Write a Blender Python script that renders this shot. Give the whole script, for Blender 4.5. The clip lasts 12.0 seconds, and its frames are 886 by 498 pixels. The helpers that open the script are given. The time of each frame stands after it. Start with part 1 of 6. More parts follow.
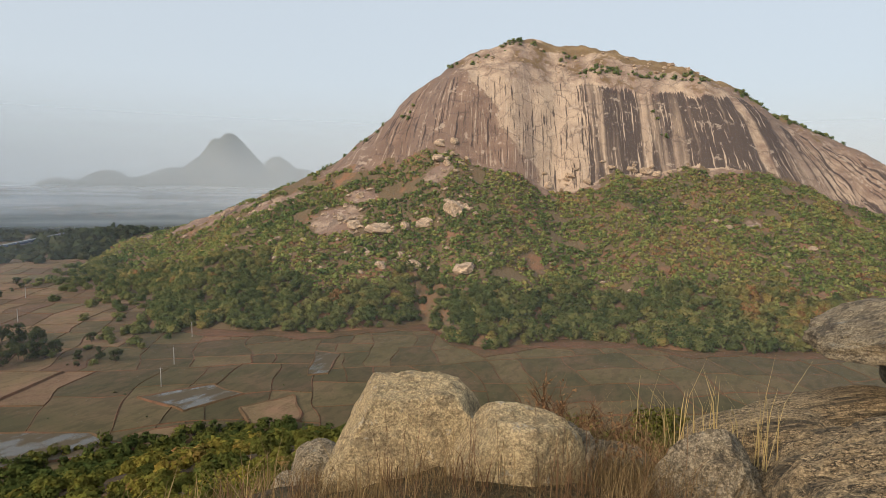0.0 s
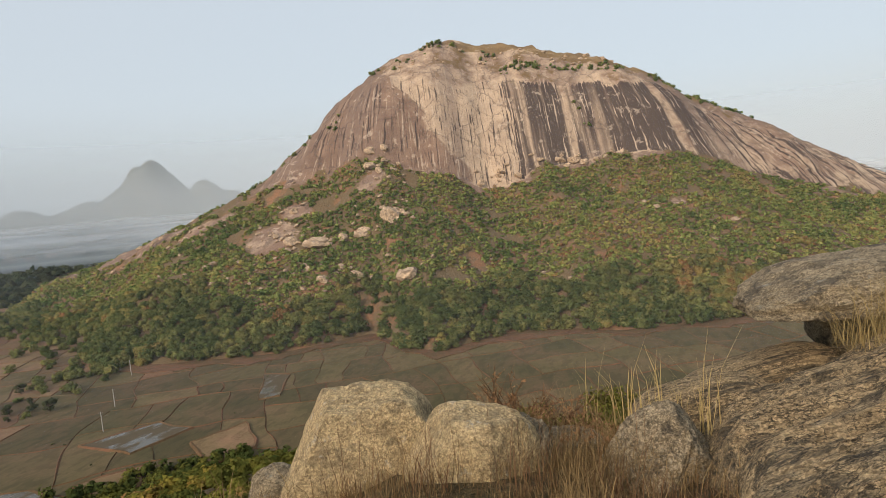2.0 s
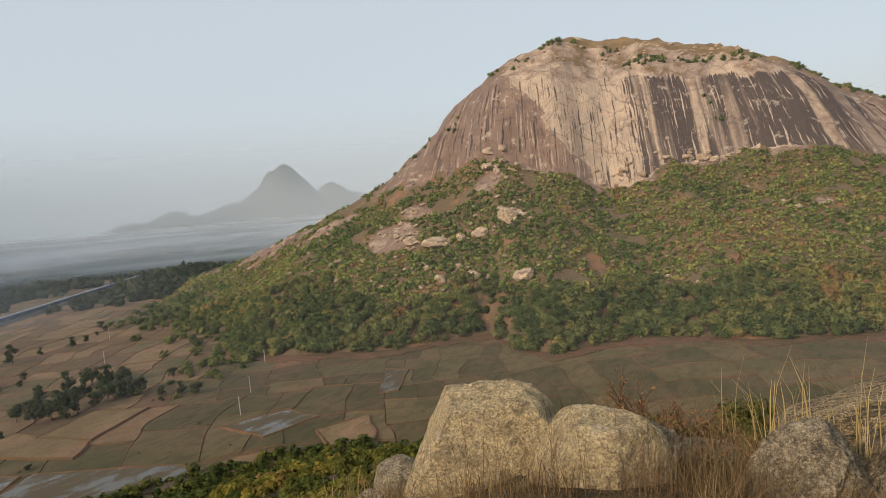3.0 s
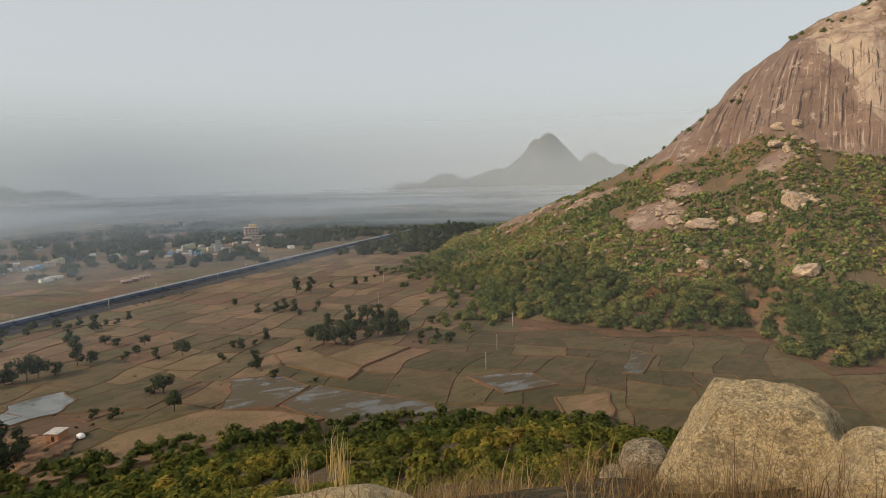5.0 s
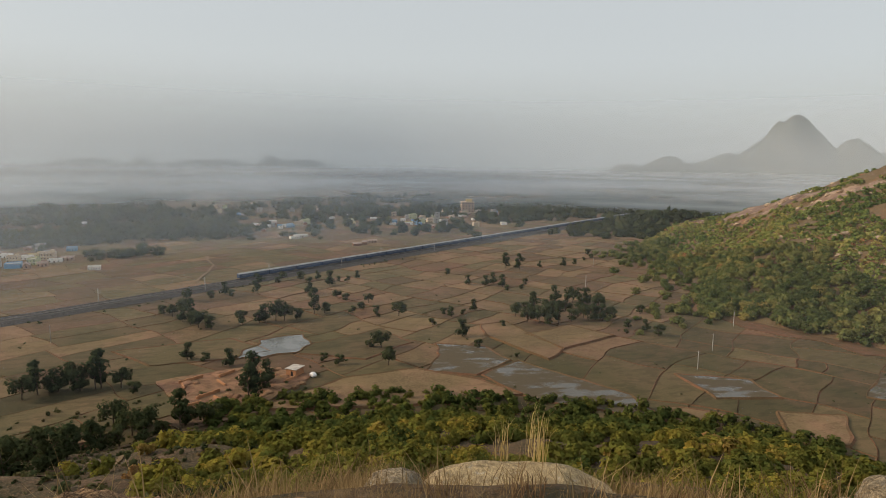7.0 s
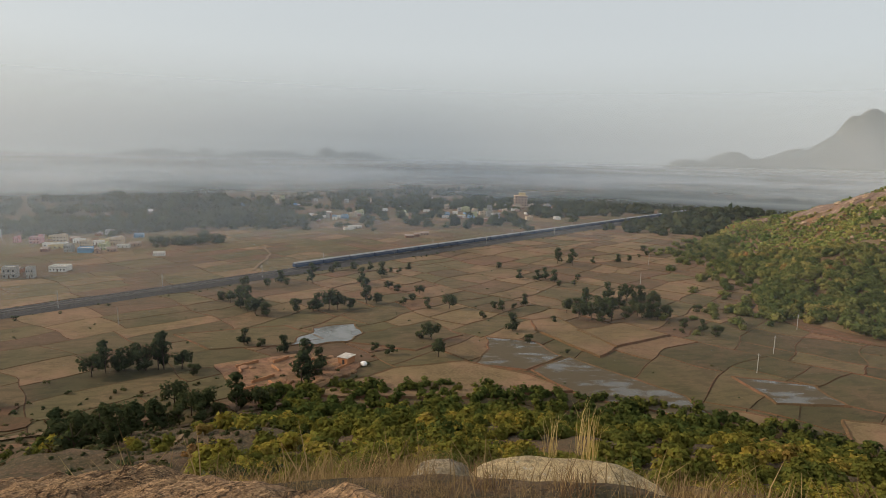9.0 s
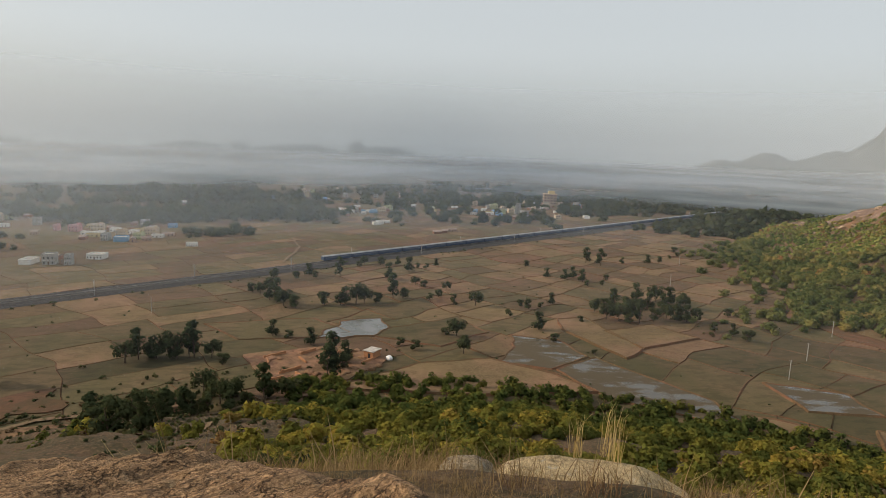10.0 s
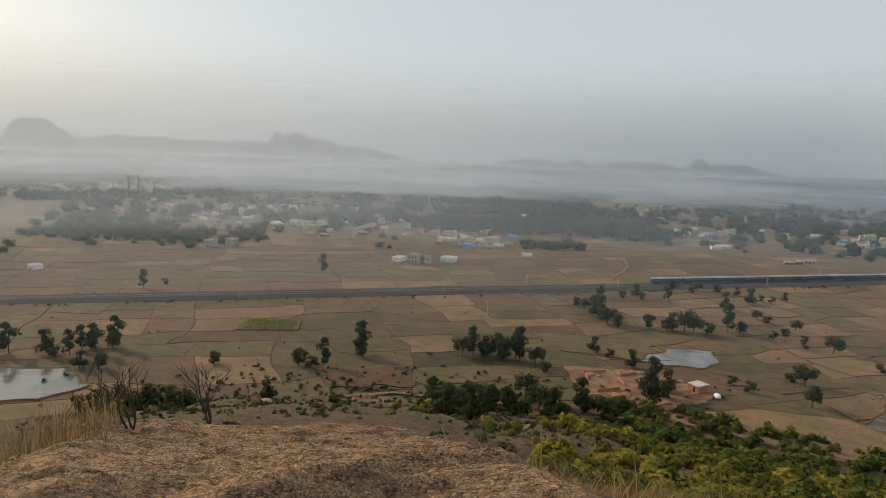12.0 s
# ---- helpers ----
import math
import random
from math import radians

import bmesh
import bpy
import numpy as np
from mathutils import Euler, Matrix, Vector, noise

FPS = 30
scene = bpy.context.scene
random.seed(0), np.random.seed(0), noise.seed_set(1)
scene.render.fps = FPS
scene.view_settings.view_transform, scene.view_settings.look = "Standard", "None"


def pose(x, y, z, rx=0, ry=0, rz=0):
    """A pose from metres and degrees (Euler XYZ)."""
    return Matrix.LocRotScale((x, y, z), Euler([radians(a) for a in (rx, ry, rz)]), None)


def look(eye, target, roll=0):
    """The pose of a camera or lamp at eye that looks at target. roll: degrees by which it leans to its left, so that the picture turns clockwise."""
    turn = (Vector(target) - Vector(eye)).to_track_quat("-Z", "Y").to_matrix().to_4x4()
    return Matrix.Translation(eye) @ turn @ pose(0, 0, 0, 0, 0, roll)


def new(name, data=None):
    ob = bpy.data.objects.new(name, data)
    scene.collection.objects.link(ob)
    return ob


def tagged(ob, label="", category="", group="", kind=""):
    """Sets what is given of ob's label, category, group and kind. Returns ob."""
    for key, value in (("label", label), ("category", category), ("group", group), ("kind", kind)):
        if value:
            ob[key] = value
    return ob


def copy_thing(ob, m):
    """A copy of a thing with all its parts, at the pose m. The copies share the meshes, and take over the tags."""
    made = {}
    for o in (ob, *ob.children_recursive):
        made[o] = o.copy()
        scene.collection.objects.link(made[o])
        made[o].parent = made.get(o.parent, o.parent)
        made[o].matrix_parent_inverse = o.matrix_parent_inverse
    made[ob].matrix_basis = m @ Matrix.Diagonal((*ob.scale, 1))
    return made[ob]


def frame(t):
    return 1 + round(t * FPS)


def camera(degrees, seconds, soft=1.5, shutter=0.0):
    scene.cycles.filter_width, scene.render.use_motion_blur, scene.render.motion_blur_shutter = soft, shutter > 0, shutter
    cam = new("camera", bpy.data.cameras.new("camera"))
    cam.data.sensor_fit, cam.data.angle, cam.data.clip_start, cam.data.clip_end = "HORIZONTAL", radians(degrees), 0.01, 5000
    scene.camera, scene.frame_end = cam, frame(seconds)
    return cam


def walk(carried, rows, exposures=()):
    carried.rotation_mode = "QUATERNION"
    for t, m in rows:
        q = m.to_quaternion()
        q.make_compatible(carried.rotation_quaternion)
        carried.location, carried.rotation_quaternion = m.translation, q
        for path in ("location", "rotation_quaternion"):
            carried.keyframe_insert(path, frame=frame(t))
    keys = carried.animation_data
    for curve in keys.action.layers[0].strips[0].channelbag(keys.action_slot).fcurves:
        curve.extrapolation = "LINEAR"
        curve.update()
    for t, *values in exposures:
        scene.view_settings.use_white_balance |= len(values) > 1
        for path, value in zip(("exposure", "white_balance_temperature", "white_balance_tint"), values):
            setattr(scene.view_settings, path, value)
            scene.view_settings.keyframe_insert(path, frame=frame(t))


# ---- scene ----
cam = camera(71.1, 12.0, soft=0.75)
PATH = [
    (0, (0.078, 0.603, 79.823), (-0.01, 2.59, 79.615), 1.0),
    (0.5, (0.098, 0.596, 79.816), (0.121, 2.586, 79.615), 0.1),
    (1, (0.116, 0.609, 79.811), (0.232, 2.596, 79.608), -0.7),
    (1.5, (0.128, 0.612, 79.81), (0.269, 2.597, 79.609), -2.6),
    (2, (0.128, 0.623, 79.81), (0.231, 2.61, 79.61), -4.5),
    (2.5, (0.091, 0.628, 79.808), (0.026, 2.618, 79.626), -4.6),
    (3, (0.047, 0.606, 79.811), (-0.224, 2.581, 79.643), -4.9),
    (3.2, (0.026, 0.574, 79.822), (-0.325, 2.537, 79.661), -5.1),
    (4.8, (-0.094, 0.363, 79.872), (-1.056, 2.103, 79.65), -2.2),
    (5, (-0.099, 0.298, 79.872), (-1.129, 1.999, 79.654), -1.3),
    (5.5, (-0.107, 0.228, 79.897), (-1.275, 1.833, 79.653), -0.2),
    (6, (-0.082, 0.178, 79.925), (-1.395, 1.665, 79.663), -0.1),
    (6.5, (-0.071, 0.119, 79.951), (-1.504, 1.486, 79.674), 0.2),
    (7, (-0.085, 0.075, 79.945), (-1.615, 1.333, 79.664), 0.9),
    (7.2, (-0.093, 0.059, 79.938), (-1.654, 1.275, 79.65), 0.8),
    (9, (-0.142, 0.112, 79.905), (-1.769, 1.235, 79.599), 1.4),
    (9.5, (-0.117, 0.074, 79.926), (-1.752, 1.183, 79.612), 1.5),
    (10, (-0.073, -0.008, 79.959), (-1.746, 1.04, 79.639), 2.3),
    (10.5, (-0.035, -0.105, 79.996), (-1.803, 0.772, 79.669), 2.3),
    (11, (0.208, -0.091, 80.147), (-1.664, 0.548, 79.847), 0.8),
    (11.5, (0.451, -0.07, 80.275), (-1.494, 0.289, 79.977), 2.3),
    (12, (0.713, -0.074, 80.385), (-1.262, -0.008, 80.078), 2.3),
]
walk(cam, [(t, look(eye, target, roll)) for t, eye, target, roll in PATH], [(0, 0.0, 6150, 10), (1.5, 0.02, 6200, 10), (3, -0.08, 6250, 10), (5, -0.15, 6600, 10), (7, -0.15, 6650, 10), (9.5, -0.1, 6600, 10), (10.5, -0.1, 6550, 10), (12, -0.16, 6400, 10)])


# ---- world, sun ----
SUN_YAW, SUN_HIGH = 143.0, 27.0
world = bpy.data.worlds.new("hazy_morning")
scene.world = world
world.use_nodes = True
wt = world.node_tree
sky = wt.nodes.new("ShaderNodeTexSky")
sky.sky_type, sky.sun_disc = "NISHITA", False
sky.sun_elevation, sky.sun_rotation = radians(SUN_HIGH), radians(-SUN_YAW)
sky.altitude, sky.air_density, sky.dust_density, sky.ozone_density = 100, 1.2, 4.0, 1.0
thin = wt.nodes.new("ShaderNodeMix")
thin.data_type = "RGBA"
thin.inputs[0].default_value = 0.77
wt.links.new(sky.outputs[0], thin.inputs[6])
thin.inputs[7].default_value = (6.35, 6.75, 6.95, 1)
wt.links.new(thin.outputs[2], wt.nodes["Background"].inputs[0])
wt.nodes["Background"].inputs[1].default_value = 0.118
sun_data = bpy.data.lights.new("sun", "SUN")
sun_data.energy, sun_data.angle, sun_data.color = 3.0, radians(3.0), (1.0, 0.80, 0.58)
sun = new("sun", sun_data)
sun_way = Vector((-math.sin(radians(SUN_YAW)) * math.cos(radians(SUN_HIGH)), math.cos(radians(SUN_YAW)) * math.cos(radians(SUN_HIGH)), math.sin(radians(SUN_HIGH))))
sun.matrix_world = look(sun_way * 400, (0, 0, 0))


# ---- material helpers ----
def node(nt, kind, out=0, **ins):
    n = nt.nodes.new(kind)
    for k, v in ins.items():
        slot = n.inputs[int(k[1:])] if k[0] == "i" and k[1:].isdigit() else n.inputs[k.replace("_", " ")]
        if isinstance(v, bpy.types.NodeSocket):
            nt.links.new(v, slot)
        else:
            slot.default_value = v
    return n.outputs[out]


def rgba(c):
    return (c[0], c[1], c[2], 1.0)


def blend(nt, fac, a, b):
    n = nt.nodes.new("ShaderNodeMix")
    n.data_type = "RGBA"
    for slot, v in ((0, fac), (6, a), (7, b)):
        if isinstance(v, bpy.types.NodeSocket):
            nt.links.new(v, n.inputs[slot])
        else:
            n.inputs[slot].default_value = v if slot == 0 else rgba(v)
    return n.outputs[2]


def maths(nt, op, a, b=0.0):
    n = nt.nodes.new("ShaderNodeMath")
    n.operation = op
    for slot, v in ((0, a), (1, b)):
        if isinstance(v, bpy.types.NodeSocket):
            nt.links.new(v, n.inputs[slot])
        else:
            n.inputs[slot].default_value = v
    return n.outputs[0]


def step(nt, fac, low, high):
    n = nt.nodes.new("ShaderNodeMapRange")
    n.interpolation_type = "SMOOTHSTEP"
    nt.links.new(fac, n.inputs[0])
    n.inputs[1].default_value, n.inputs[2].default_value = low, high
    return n.outputs[0]


def place(nt, scale=(1, 1, 1), world_space=True, turn=0.0):
    """Coordinates, first turned about z and then stretched."""
    src = nt.nodes.new("ShaderNodeNewGeometry").outputs["Position"] if world_space else nt.nodes.new("ShaderNodeTexCoord").outputs["Object"]
    for way, size in ((radians(turn), (1, 1, 1)), (0.0, scale)):
        n = nt.nodes.new("ShaderNodeMapping")
        nt.links.new(src, n.inputs[0])
        n.inputs[2].default_value = (0, 0, way)
        n.inputs[3].default_value = size
        src = n.outputs[0]
    return src


def grain(nt, vec, scale, detail=6.0, rough=0.6):
    return node(nt, "ShaderNodeTexNoise", Vector=vec, Scale=scale, Detail=detail, Roughness=rough)


def relief(nt, height, distance, strength=1.0, under=None):
    n = nt.nodes.new("ShaderNodeBump")
    n.inputs["Strength"].default_value, n.inputs["Distance"].default_value = strength, distance
    nt.links.new(height, n.inputs["Height"])
    if under is not None:
        nt.links.new(under, n.inputs["Normal"])
    return n.outputs[0]


def material(name, colour=None, rough=0.9, metal=0.0):
    m = bpy.data.materials.new(name)
    m.use_nodes = True
    b = m.node_tree.nodes["Principled BSDF"]
    b.inputs["Roughness"].default_value, b.inputs["Metallic"].default_value = rough, metal
    b.inputs["Specular IOR Level"].default_value = 0.25
    if colour:
        b.inputs["Base Color"].default_value = rgba(colour)
    return m, m.node_tree, b


def feed(nt, b, colour=None, normal=None, rough=None):
    for sock, v in (("Base Color", colour), ("Normal", normal), ("Roughness", rough)):
        if v is not None:
            nt.links.new(v, b.inputs[sock])


def earth_mat(name, a, b2, c, size=0.05, bump=0.05):
    """Soil, stubble or dry grass: two scales of patches, tinted piece by piece."""
    m, nt, b = material(name, rough=0.95)
    v = place(nt)
    big, small, mid = grain(nt, v, size, 5), grain(nt, v, size * 22, 6, 0.7), grain(nt, place(nt, (1, 0.4, 1), turn=20), size * 5, 6, 0.65)
    rnd = node(nt, "ShaderNodeObjectInfo", out=5)
    col = blend(nt, step(nt, big, 0.43, 0.57), a, b2)
    col = blend(nt, maths(nt, "MULTIPLY", step(nt, mid, 0.48, 0.58), 0.7), col, tuple(k * 0.66 for k in a))
    col = blend(nt, maths(nt, "MULTIPLY", step(nt, small, 0.46, 0.6), 0.6), col, c)
    wide = step(nt, grain(nt, v, 0.035, 4, 0.6), 0.4, 0.6)
    hue = node(nt, "ShaderNodeHueSaturation", Hue=maths(nt, "ADD", 0.488, maths(nt, "MULTIPLY", wide, 0.022)), Value=maths(nt, "ADD", 1.0, maths(nt, "MULTIPLY", wide, -0.22)), Color=col)
    hsv = node(nt, "ShaderNodeHueSaturation", Value=maths(nt, "ADD", 0.86, maths(nt, "MULTIPLY", rnd, 0.28)), Color=hue)
    feed(nt, b, hsv, relief(nt, small, bump))
    return m


def plain_mat(name, colour, rough=0.8, vary=0.25, scale=2.0, metal=0.0):
    m, nt, b = material(name, rough=rough, metal=metal)
    f = grain(nt, place(nt, world_space=False), scale, 6)
    dark = tuple(c * (1 - vary) for c in colour)
    light = tuple(min(1.0, c * (1 + vary * 0.6)) for c in colour)
    feed(nt, b, blend(nt, step(nt, f, 0.35, 0.65), dark, light))
    return m


def leaf_mat(name, dark, mid, light, dry, speck, glow=0.3):
    """Foliage, tinted tree by tree through the attribute tint and leaf by leaf."""
    m = bpy.data.materials.new(name)
    m.use_nodes = True
    nt = m.node_tree
    nt.nodes.remove(nt.nodes["Principled BSDF"])
    tint = node(nt, "ShaderNodeAttribute", out=2)
    nt.nodes[-1].attribute_name = "tint"
    leaf = node(nt, "ShaderNodeNewGeometry", out=8)
    col = blend(nt, step(nt, tint, 0.0, 0.6), dark, mid)
    col = blend(nt, step(nt, tint, 0.5, 0.85), col, light)
    col = blend(nt, step(nt, tint, 0.86, 1.0), col, dry)
    col = node(nt, "ShaderNodeHueSaturation", Value=maths(nt, "ADD", 0.92, maths(nt, "MULTIPLY", leaf, 0.16)), Hue=maths(nt, "ADD", 0.485, maths(nt, "MULTIPLY", leaf, 0.03)), Color=col)
    small = grain(nt, place(nt), speck, 4, 0.75)
    col = node(nt, "ShaderNodeHueSaturation", Value=maths(nt, "ADD", 0.76, maths(nt, "MULTIPLY", step(nt, small, 0.36, 0.62), 0.4)), Color=col)
    puff = nt.nodes.new("ShaderNodeVectorTransform")
    puff.vector_type, puff.convert_from, puff.convert_to = "NORMAL", "OBJECT", "WORLD"
    nt.links.new(node(nt, "ShaderNodeAttribute", out=1), puff.inputs[0])
    nt.nodes[-1].attribute_name = "puff"
    bent = relief(nt, small, 0.5 / speck, 0.8, puff.outputs[0])
    d = node(nt, "ShaderNodeBsdfDiffuse", Color=col, Normal=bent)
    tr = node(nt, "ShaderNodeBsdfTranslucent", Color=col, Normal=bent)
    mx = node(nt, "ShaderNodeMixShader", i0=glow, i1=d, i2=tr)
    nt.links.new(mx, nt.nodes["Material Output"].inputs[0])
    return m


# ---- mesh helpers ----
def mesh_of(name, verts, faces, mats=(), which=None, smooth=False, tint=None, puff=None):
    me = bpy.data.meshes.new(name)
    if isinstance(verts, np.ndarray) and isinstance(faces, np.ndarray):
        k = faces.shape[1]
        me.vertices.add(len(verts))
        me.vertices.foreach_set("co", np.ascontiguousarray(verts, dtype=np.float32).ravel())
        me.loops.add(faces.size)
        me.loops.foreach_set("vertex_index", np.ascontiguousarray(faces, dtype=np.int32).ravel())
        me.polygons.add(len(faces))
        me.polygons.foreach_set("loop_start", np.arange(0, faces.size, k, dtype=np.int32))
        me.update(calc_edges=True)
    else:
        me.from_pydata([tuple(v) for v in verts], [], [tuple(f) for f in faces])
    for m in mats:
        me.materials.append(m)
    if which is not None:
        me.polygons.foreach_set("material_index", np.asarray(which, dtype=np.int32))
    if smooth:
        me.polygons.foreach_set("use_smooth", np.ones(len(me.polygons), dtype=bool))
    if tint is not None:
        at = me.attributes.new("tint", "FLOAT", "POINT")
        at.data.foreach_set("value", np.ascontiguousarray(tint, dtype=np.float32))
    if puff is not None:
        at = me.attributes.new("puff", "FLOAT_VECTOR", "POINT")
        at.data.foreach_set("vector", np.ascontiguousarray(puff, dtype=np.float32).ravel())
    me.update()
    return me


def add_part(name, me, parent=None, label="", m=None):
    ob = new(name, me)
    if parent is not None:
        ob.parent = parent
    if m is not None:
        ob.matrix_local = m
    if label:
        ob["label"] = label
    return ob


def part(name, bm, mat, parent, label="", m=None, smooth=False):
    me = bpy.data.meshes.new(name)
    bm.to_mesh(me)
    bm.free()
    me.materials.append(mat)
    if smooth:
        me.polygons.foreach_set("use_smooth", np.ones(len(me.polygons), dtype=bool))
    return add_part(name, me, parent, label, m)


def box_bm(parts, bevel=0.0):
    """A bmesh of boxes: (centre, size, turn about z in degrees)."""
    bm = bmesh.new()
    for c, s, *turn in parts:
        m = Matrix.Translation(c) @ Matrix.Rotation(radians(turn[0] if turn else 0), 4, "Z") @ Matrix.Diagonal((*s, 1))
        bmesh.ops.create_cube(bm, size=1, matrix=m)
    if bevel:
        bmesh.ops.bevel(bm, geom=bm.edges[:], offset=bevel, segments=1, affect="EDGES")
    return bm


def fbm(x, y, scale, octaves=4, seed=0.0):
    """Smooth fractal noise on numpy arrays, about -1 to 1."""
    out, amp, total = np.zeros_like(x, dtype=float), 1.0, 0.0
    for o in range(octaves):
        k = TWO_PI / scale * 2 ** o
        a = seed * 1.7 + o * 2.31
        ca, sa = math.cos(a), math.sin(a)
        u, v = x * ca - y * sa, x * sa + y * ca
        w = np.sin(k * u * 0.61 + 1.3 * np.sin(k * v * 0.43 + a) + a) * np.cos(k * v * 0.57 + 1.1 * np.sin(k * u * 0.37 - a) + 2 * a)
        out += amp * w
        total += amp
        amp *= 0.5
    return out / total * 1.6


TWO_PI = math.tau


def grid_faces(rows, cols):
    i = np.arange((rows - 1) * cols).reshape(rows - 1, cols)[:, : cols - 1].ravel()
    return np.stack([i, i + 1, i + cols + 1, i + cols], 1)


# ---- the lie of the land ----
def hill_foot(x):
    return np.interp(x, [-700, -440, -330, -262, -206, -174, -121, -68, -45, -25, -8, 9, 29, 54, 79, 103, 160, 300, 700], [1000, 800, 512, 440, 402, 326, 315, 319, 336, 346, 308, 294, 306, 316, 314, 303, 305, 305, 330])


def ridge(x):
    """Height of the skyline of the great hill."""
    return np.interp(x, [-460, -400, -330, -273, -224, -187, -148, -122, -100, -81, -64, -42, -21, 5, 40, 72, 118, 155, 198, 240, 256, 268, 300, 343, 391, 450, 507, 560, 640], [0, 8, 22, 36, 54, 68, 84, 98, 122, 141, 160, 180, 197, 210, 218.5, 219, 216, 205, 194, 179, 168, 159, 146, 122, 97, 68, 36, 14, 0])


def shelf(x):
    """Height at which the wooded slope meets the bare rock."""
    return np.interp(x, [-460, -400, -330, -273, -224, -187, -148, -99, -62, -35, -16, 2, 29, 50, 68, 97, 114, 140, 168, 203, 229, 261, 297, 327, 400, 480, 600, 720], [0, 5, 12, 24, 42, 58, 76, 92, 97, 105, 107, 98, 92, 83, 74, 82, 92, 90, 97, 97, 93, 83, 70, 62, 44, 28, 10, 0])


def dome_z(x, y):
    """The great rock hill across the valley: wooded slope, cliff, crown, far side."""
    f, c, b = hill_foot(x), ridge(x), shelf(x)
    c = np.maximum(c, b + 1)
    wy = y + 7 * fbm(x, y * 0.3, 160, 3, 2.0)
    yb = 500.0 + 0.06 * np.abs(x - 80)
    yb = np.maximum(yb, f + 40)
    ytop = yb + 24 + 0.42 * np.maximum(c - b, 0)
    yc = np.maximum(630.0, ytop + 25)
    zt = b + (c - b) * 0.78
    s1 = np.clip((wy - f) / (yb - f), 0, 1)
    low = b * (0.86 * s1 + 0.14 * s1 ** 2.5)
    s2 = np.clip((wy - yb) / (ytop - yb), 0, 1)
    mid = (zt - b) * (0.25 * s2 + 0.75 * (1 - (1 - s2) ** 1.7))
    s3 = np.clip((wy - ytop) / (yc - ytop), 0, 1)
    top = (c - zt) * (1 - (1 - s3) ** 1.8)
    back = np.clip((wy - yc) / 260.0, 0, 1)
    z = (low + mid + top) * (1 - back * back * (3 - 2 * back))
    rocky = np.clip((z - b) / 20.0, 0, 1) * np.clip((c - b) / 30, 0, 1)
    z = z + (1.5 * fbm(x, y, 38, 4, 1.0) + 0.9 * fbm(x, y, 14, 3, 4.0)) * np.clip(s1 * 3, 0, 1) * np.clip((y - f) / 30, 0, 1)
    z = z + rocky * (2.2 * fbm(x, y * 0.25, 60, 4, 3.0) + 1.0 * fbm(x * 1.0, y * 0.12, 13, 3, 6.0))
    return np.where(wy < f, -2.0 - 0.05 * (f - wy), z - 0.3)


def own_z(x, y):
    """The hillside from which the view is seen."""
    d = np.hypot(x, y)
    away = d * (1 + 0.05 * np.sin(3 * np.arctan2(y, x)))
    z = np.interp(away, [0, 3, 7, 11, 15, 20, 35, 60, 100, 150, 180, 200, 300], [78.2, 77.7, 76.3, 73.6, 71.0, 68.6, 61, 50, 35, 14.5, 3, -2.5, -8])
    z = z + 0.5 * np.exp(-((x - 0.6) / 2.3) ** 2 - ((y - 6.6) / 2.0) ** 2)
    z = z + np.clip((x - 1.6) / 2.2, 0, 1) * np.clip(1 - (d - 9) / 8, 0, 1) * 0.75 * np.clip(y / 3, 0, 1)
    z = z + np.clip((d - 14) / 30, 0, 1) * (1.6 * fbm(x, y, 30, 4, 7.0)) + 0.07 * fbm(x, y, 2.2, 3, 9.0)
    return z


# ---- materials ----
STRAW = earth_mat("straw_stubble", (0.21, 0.135, 0.070), (0.17, 0.11, 0.058), (0.24, 0.16, 0.087))
RED_SOIL = earth_mat("reddish_dry_soil", (0.175, 0.102, 0.052), (0.143, 0.086, 0.046), (0.20, 0.124, 0.066))
SOIL = earth_mat("ploughed_soil", (0.132, 0.083, 0.045), (0.112, 0.073, 0.040), (0.149, 0.097, 0.054))
OLIVE = earth_mat("grazed_stubble", (0.122, 0.094, 0.044), (0.142, 0.102, 0.05), (0.105, 0.084, 0.038))
DAMP = earth_mat("damp_paddy_soil", (0.094, 0.075, 0.034), (0.12, 0.082, 0.042), (0.076, 0.066, 0.03))
BUND = earth_mat("earth_bund", (0.15, 0.08, 0.04), (0.10, 0.065, 0.032), (0.19, 0.112, 0.058), 0.2)
CLAY = earth_mat("orange_clay", (0.30, 0.17, 0.09), (0.16, 0.088, 0.048), (0.38, 0.235, 0.135), 0.2, 0.15)
DIRT = earth_mat("pale_dirt_track", (0.22, 0.145, 0.085), (0.18, 0.115, 0.068), (0.26, 0.18, 0.11), 0.3)
PLAIN = earth_mat("far_plain", (0.12, 0.085, 0.053), (0.085, 0.072, 0.042), (0.15, 0.108, 0.068), 0.011)


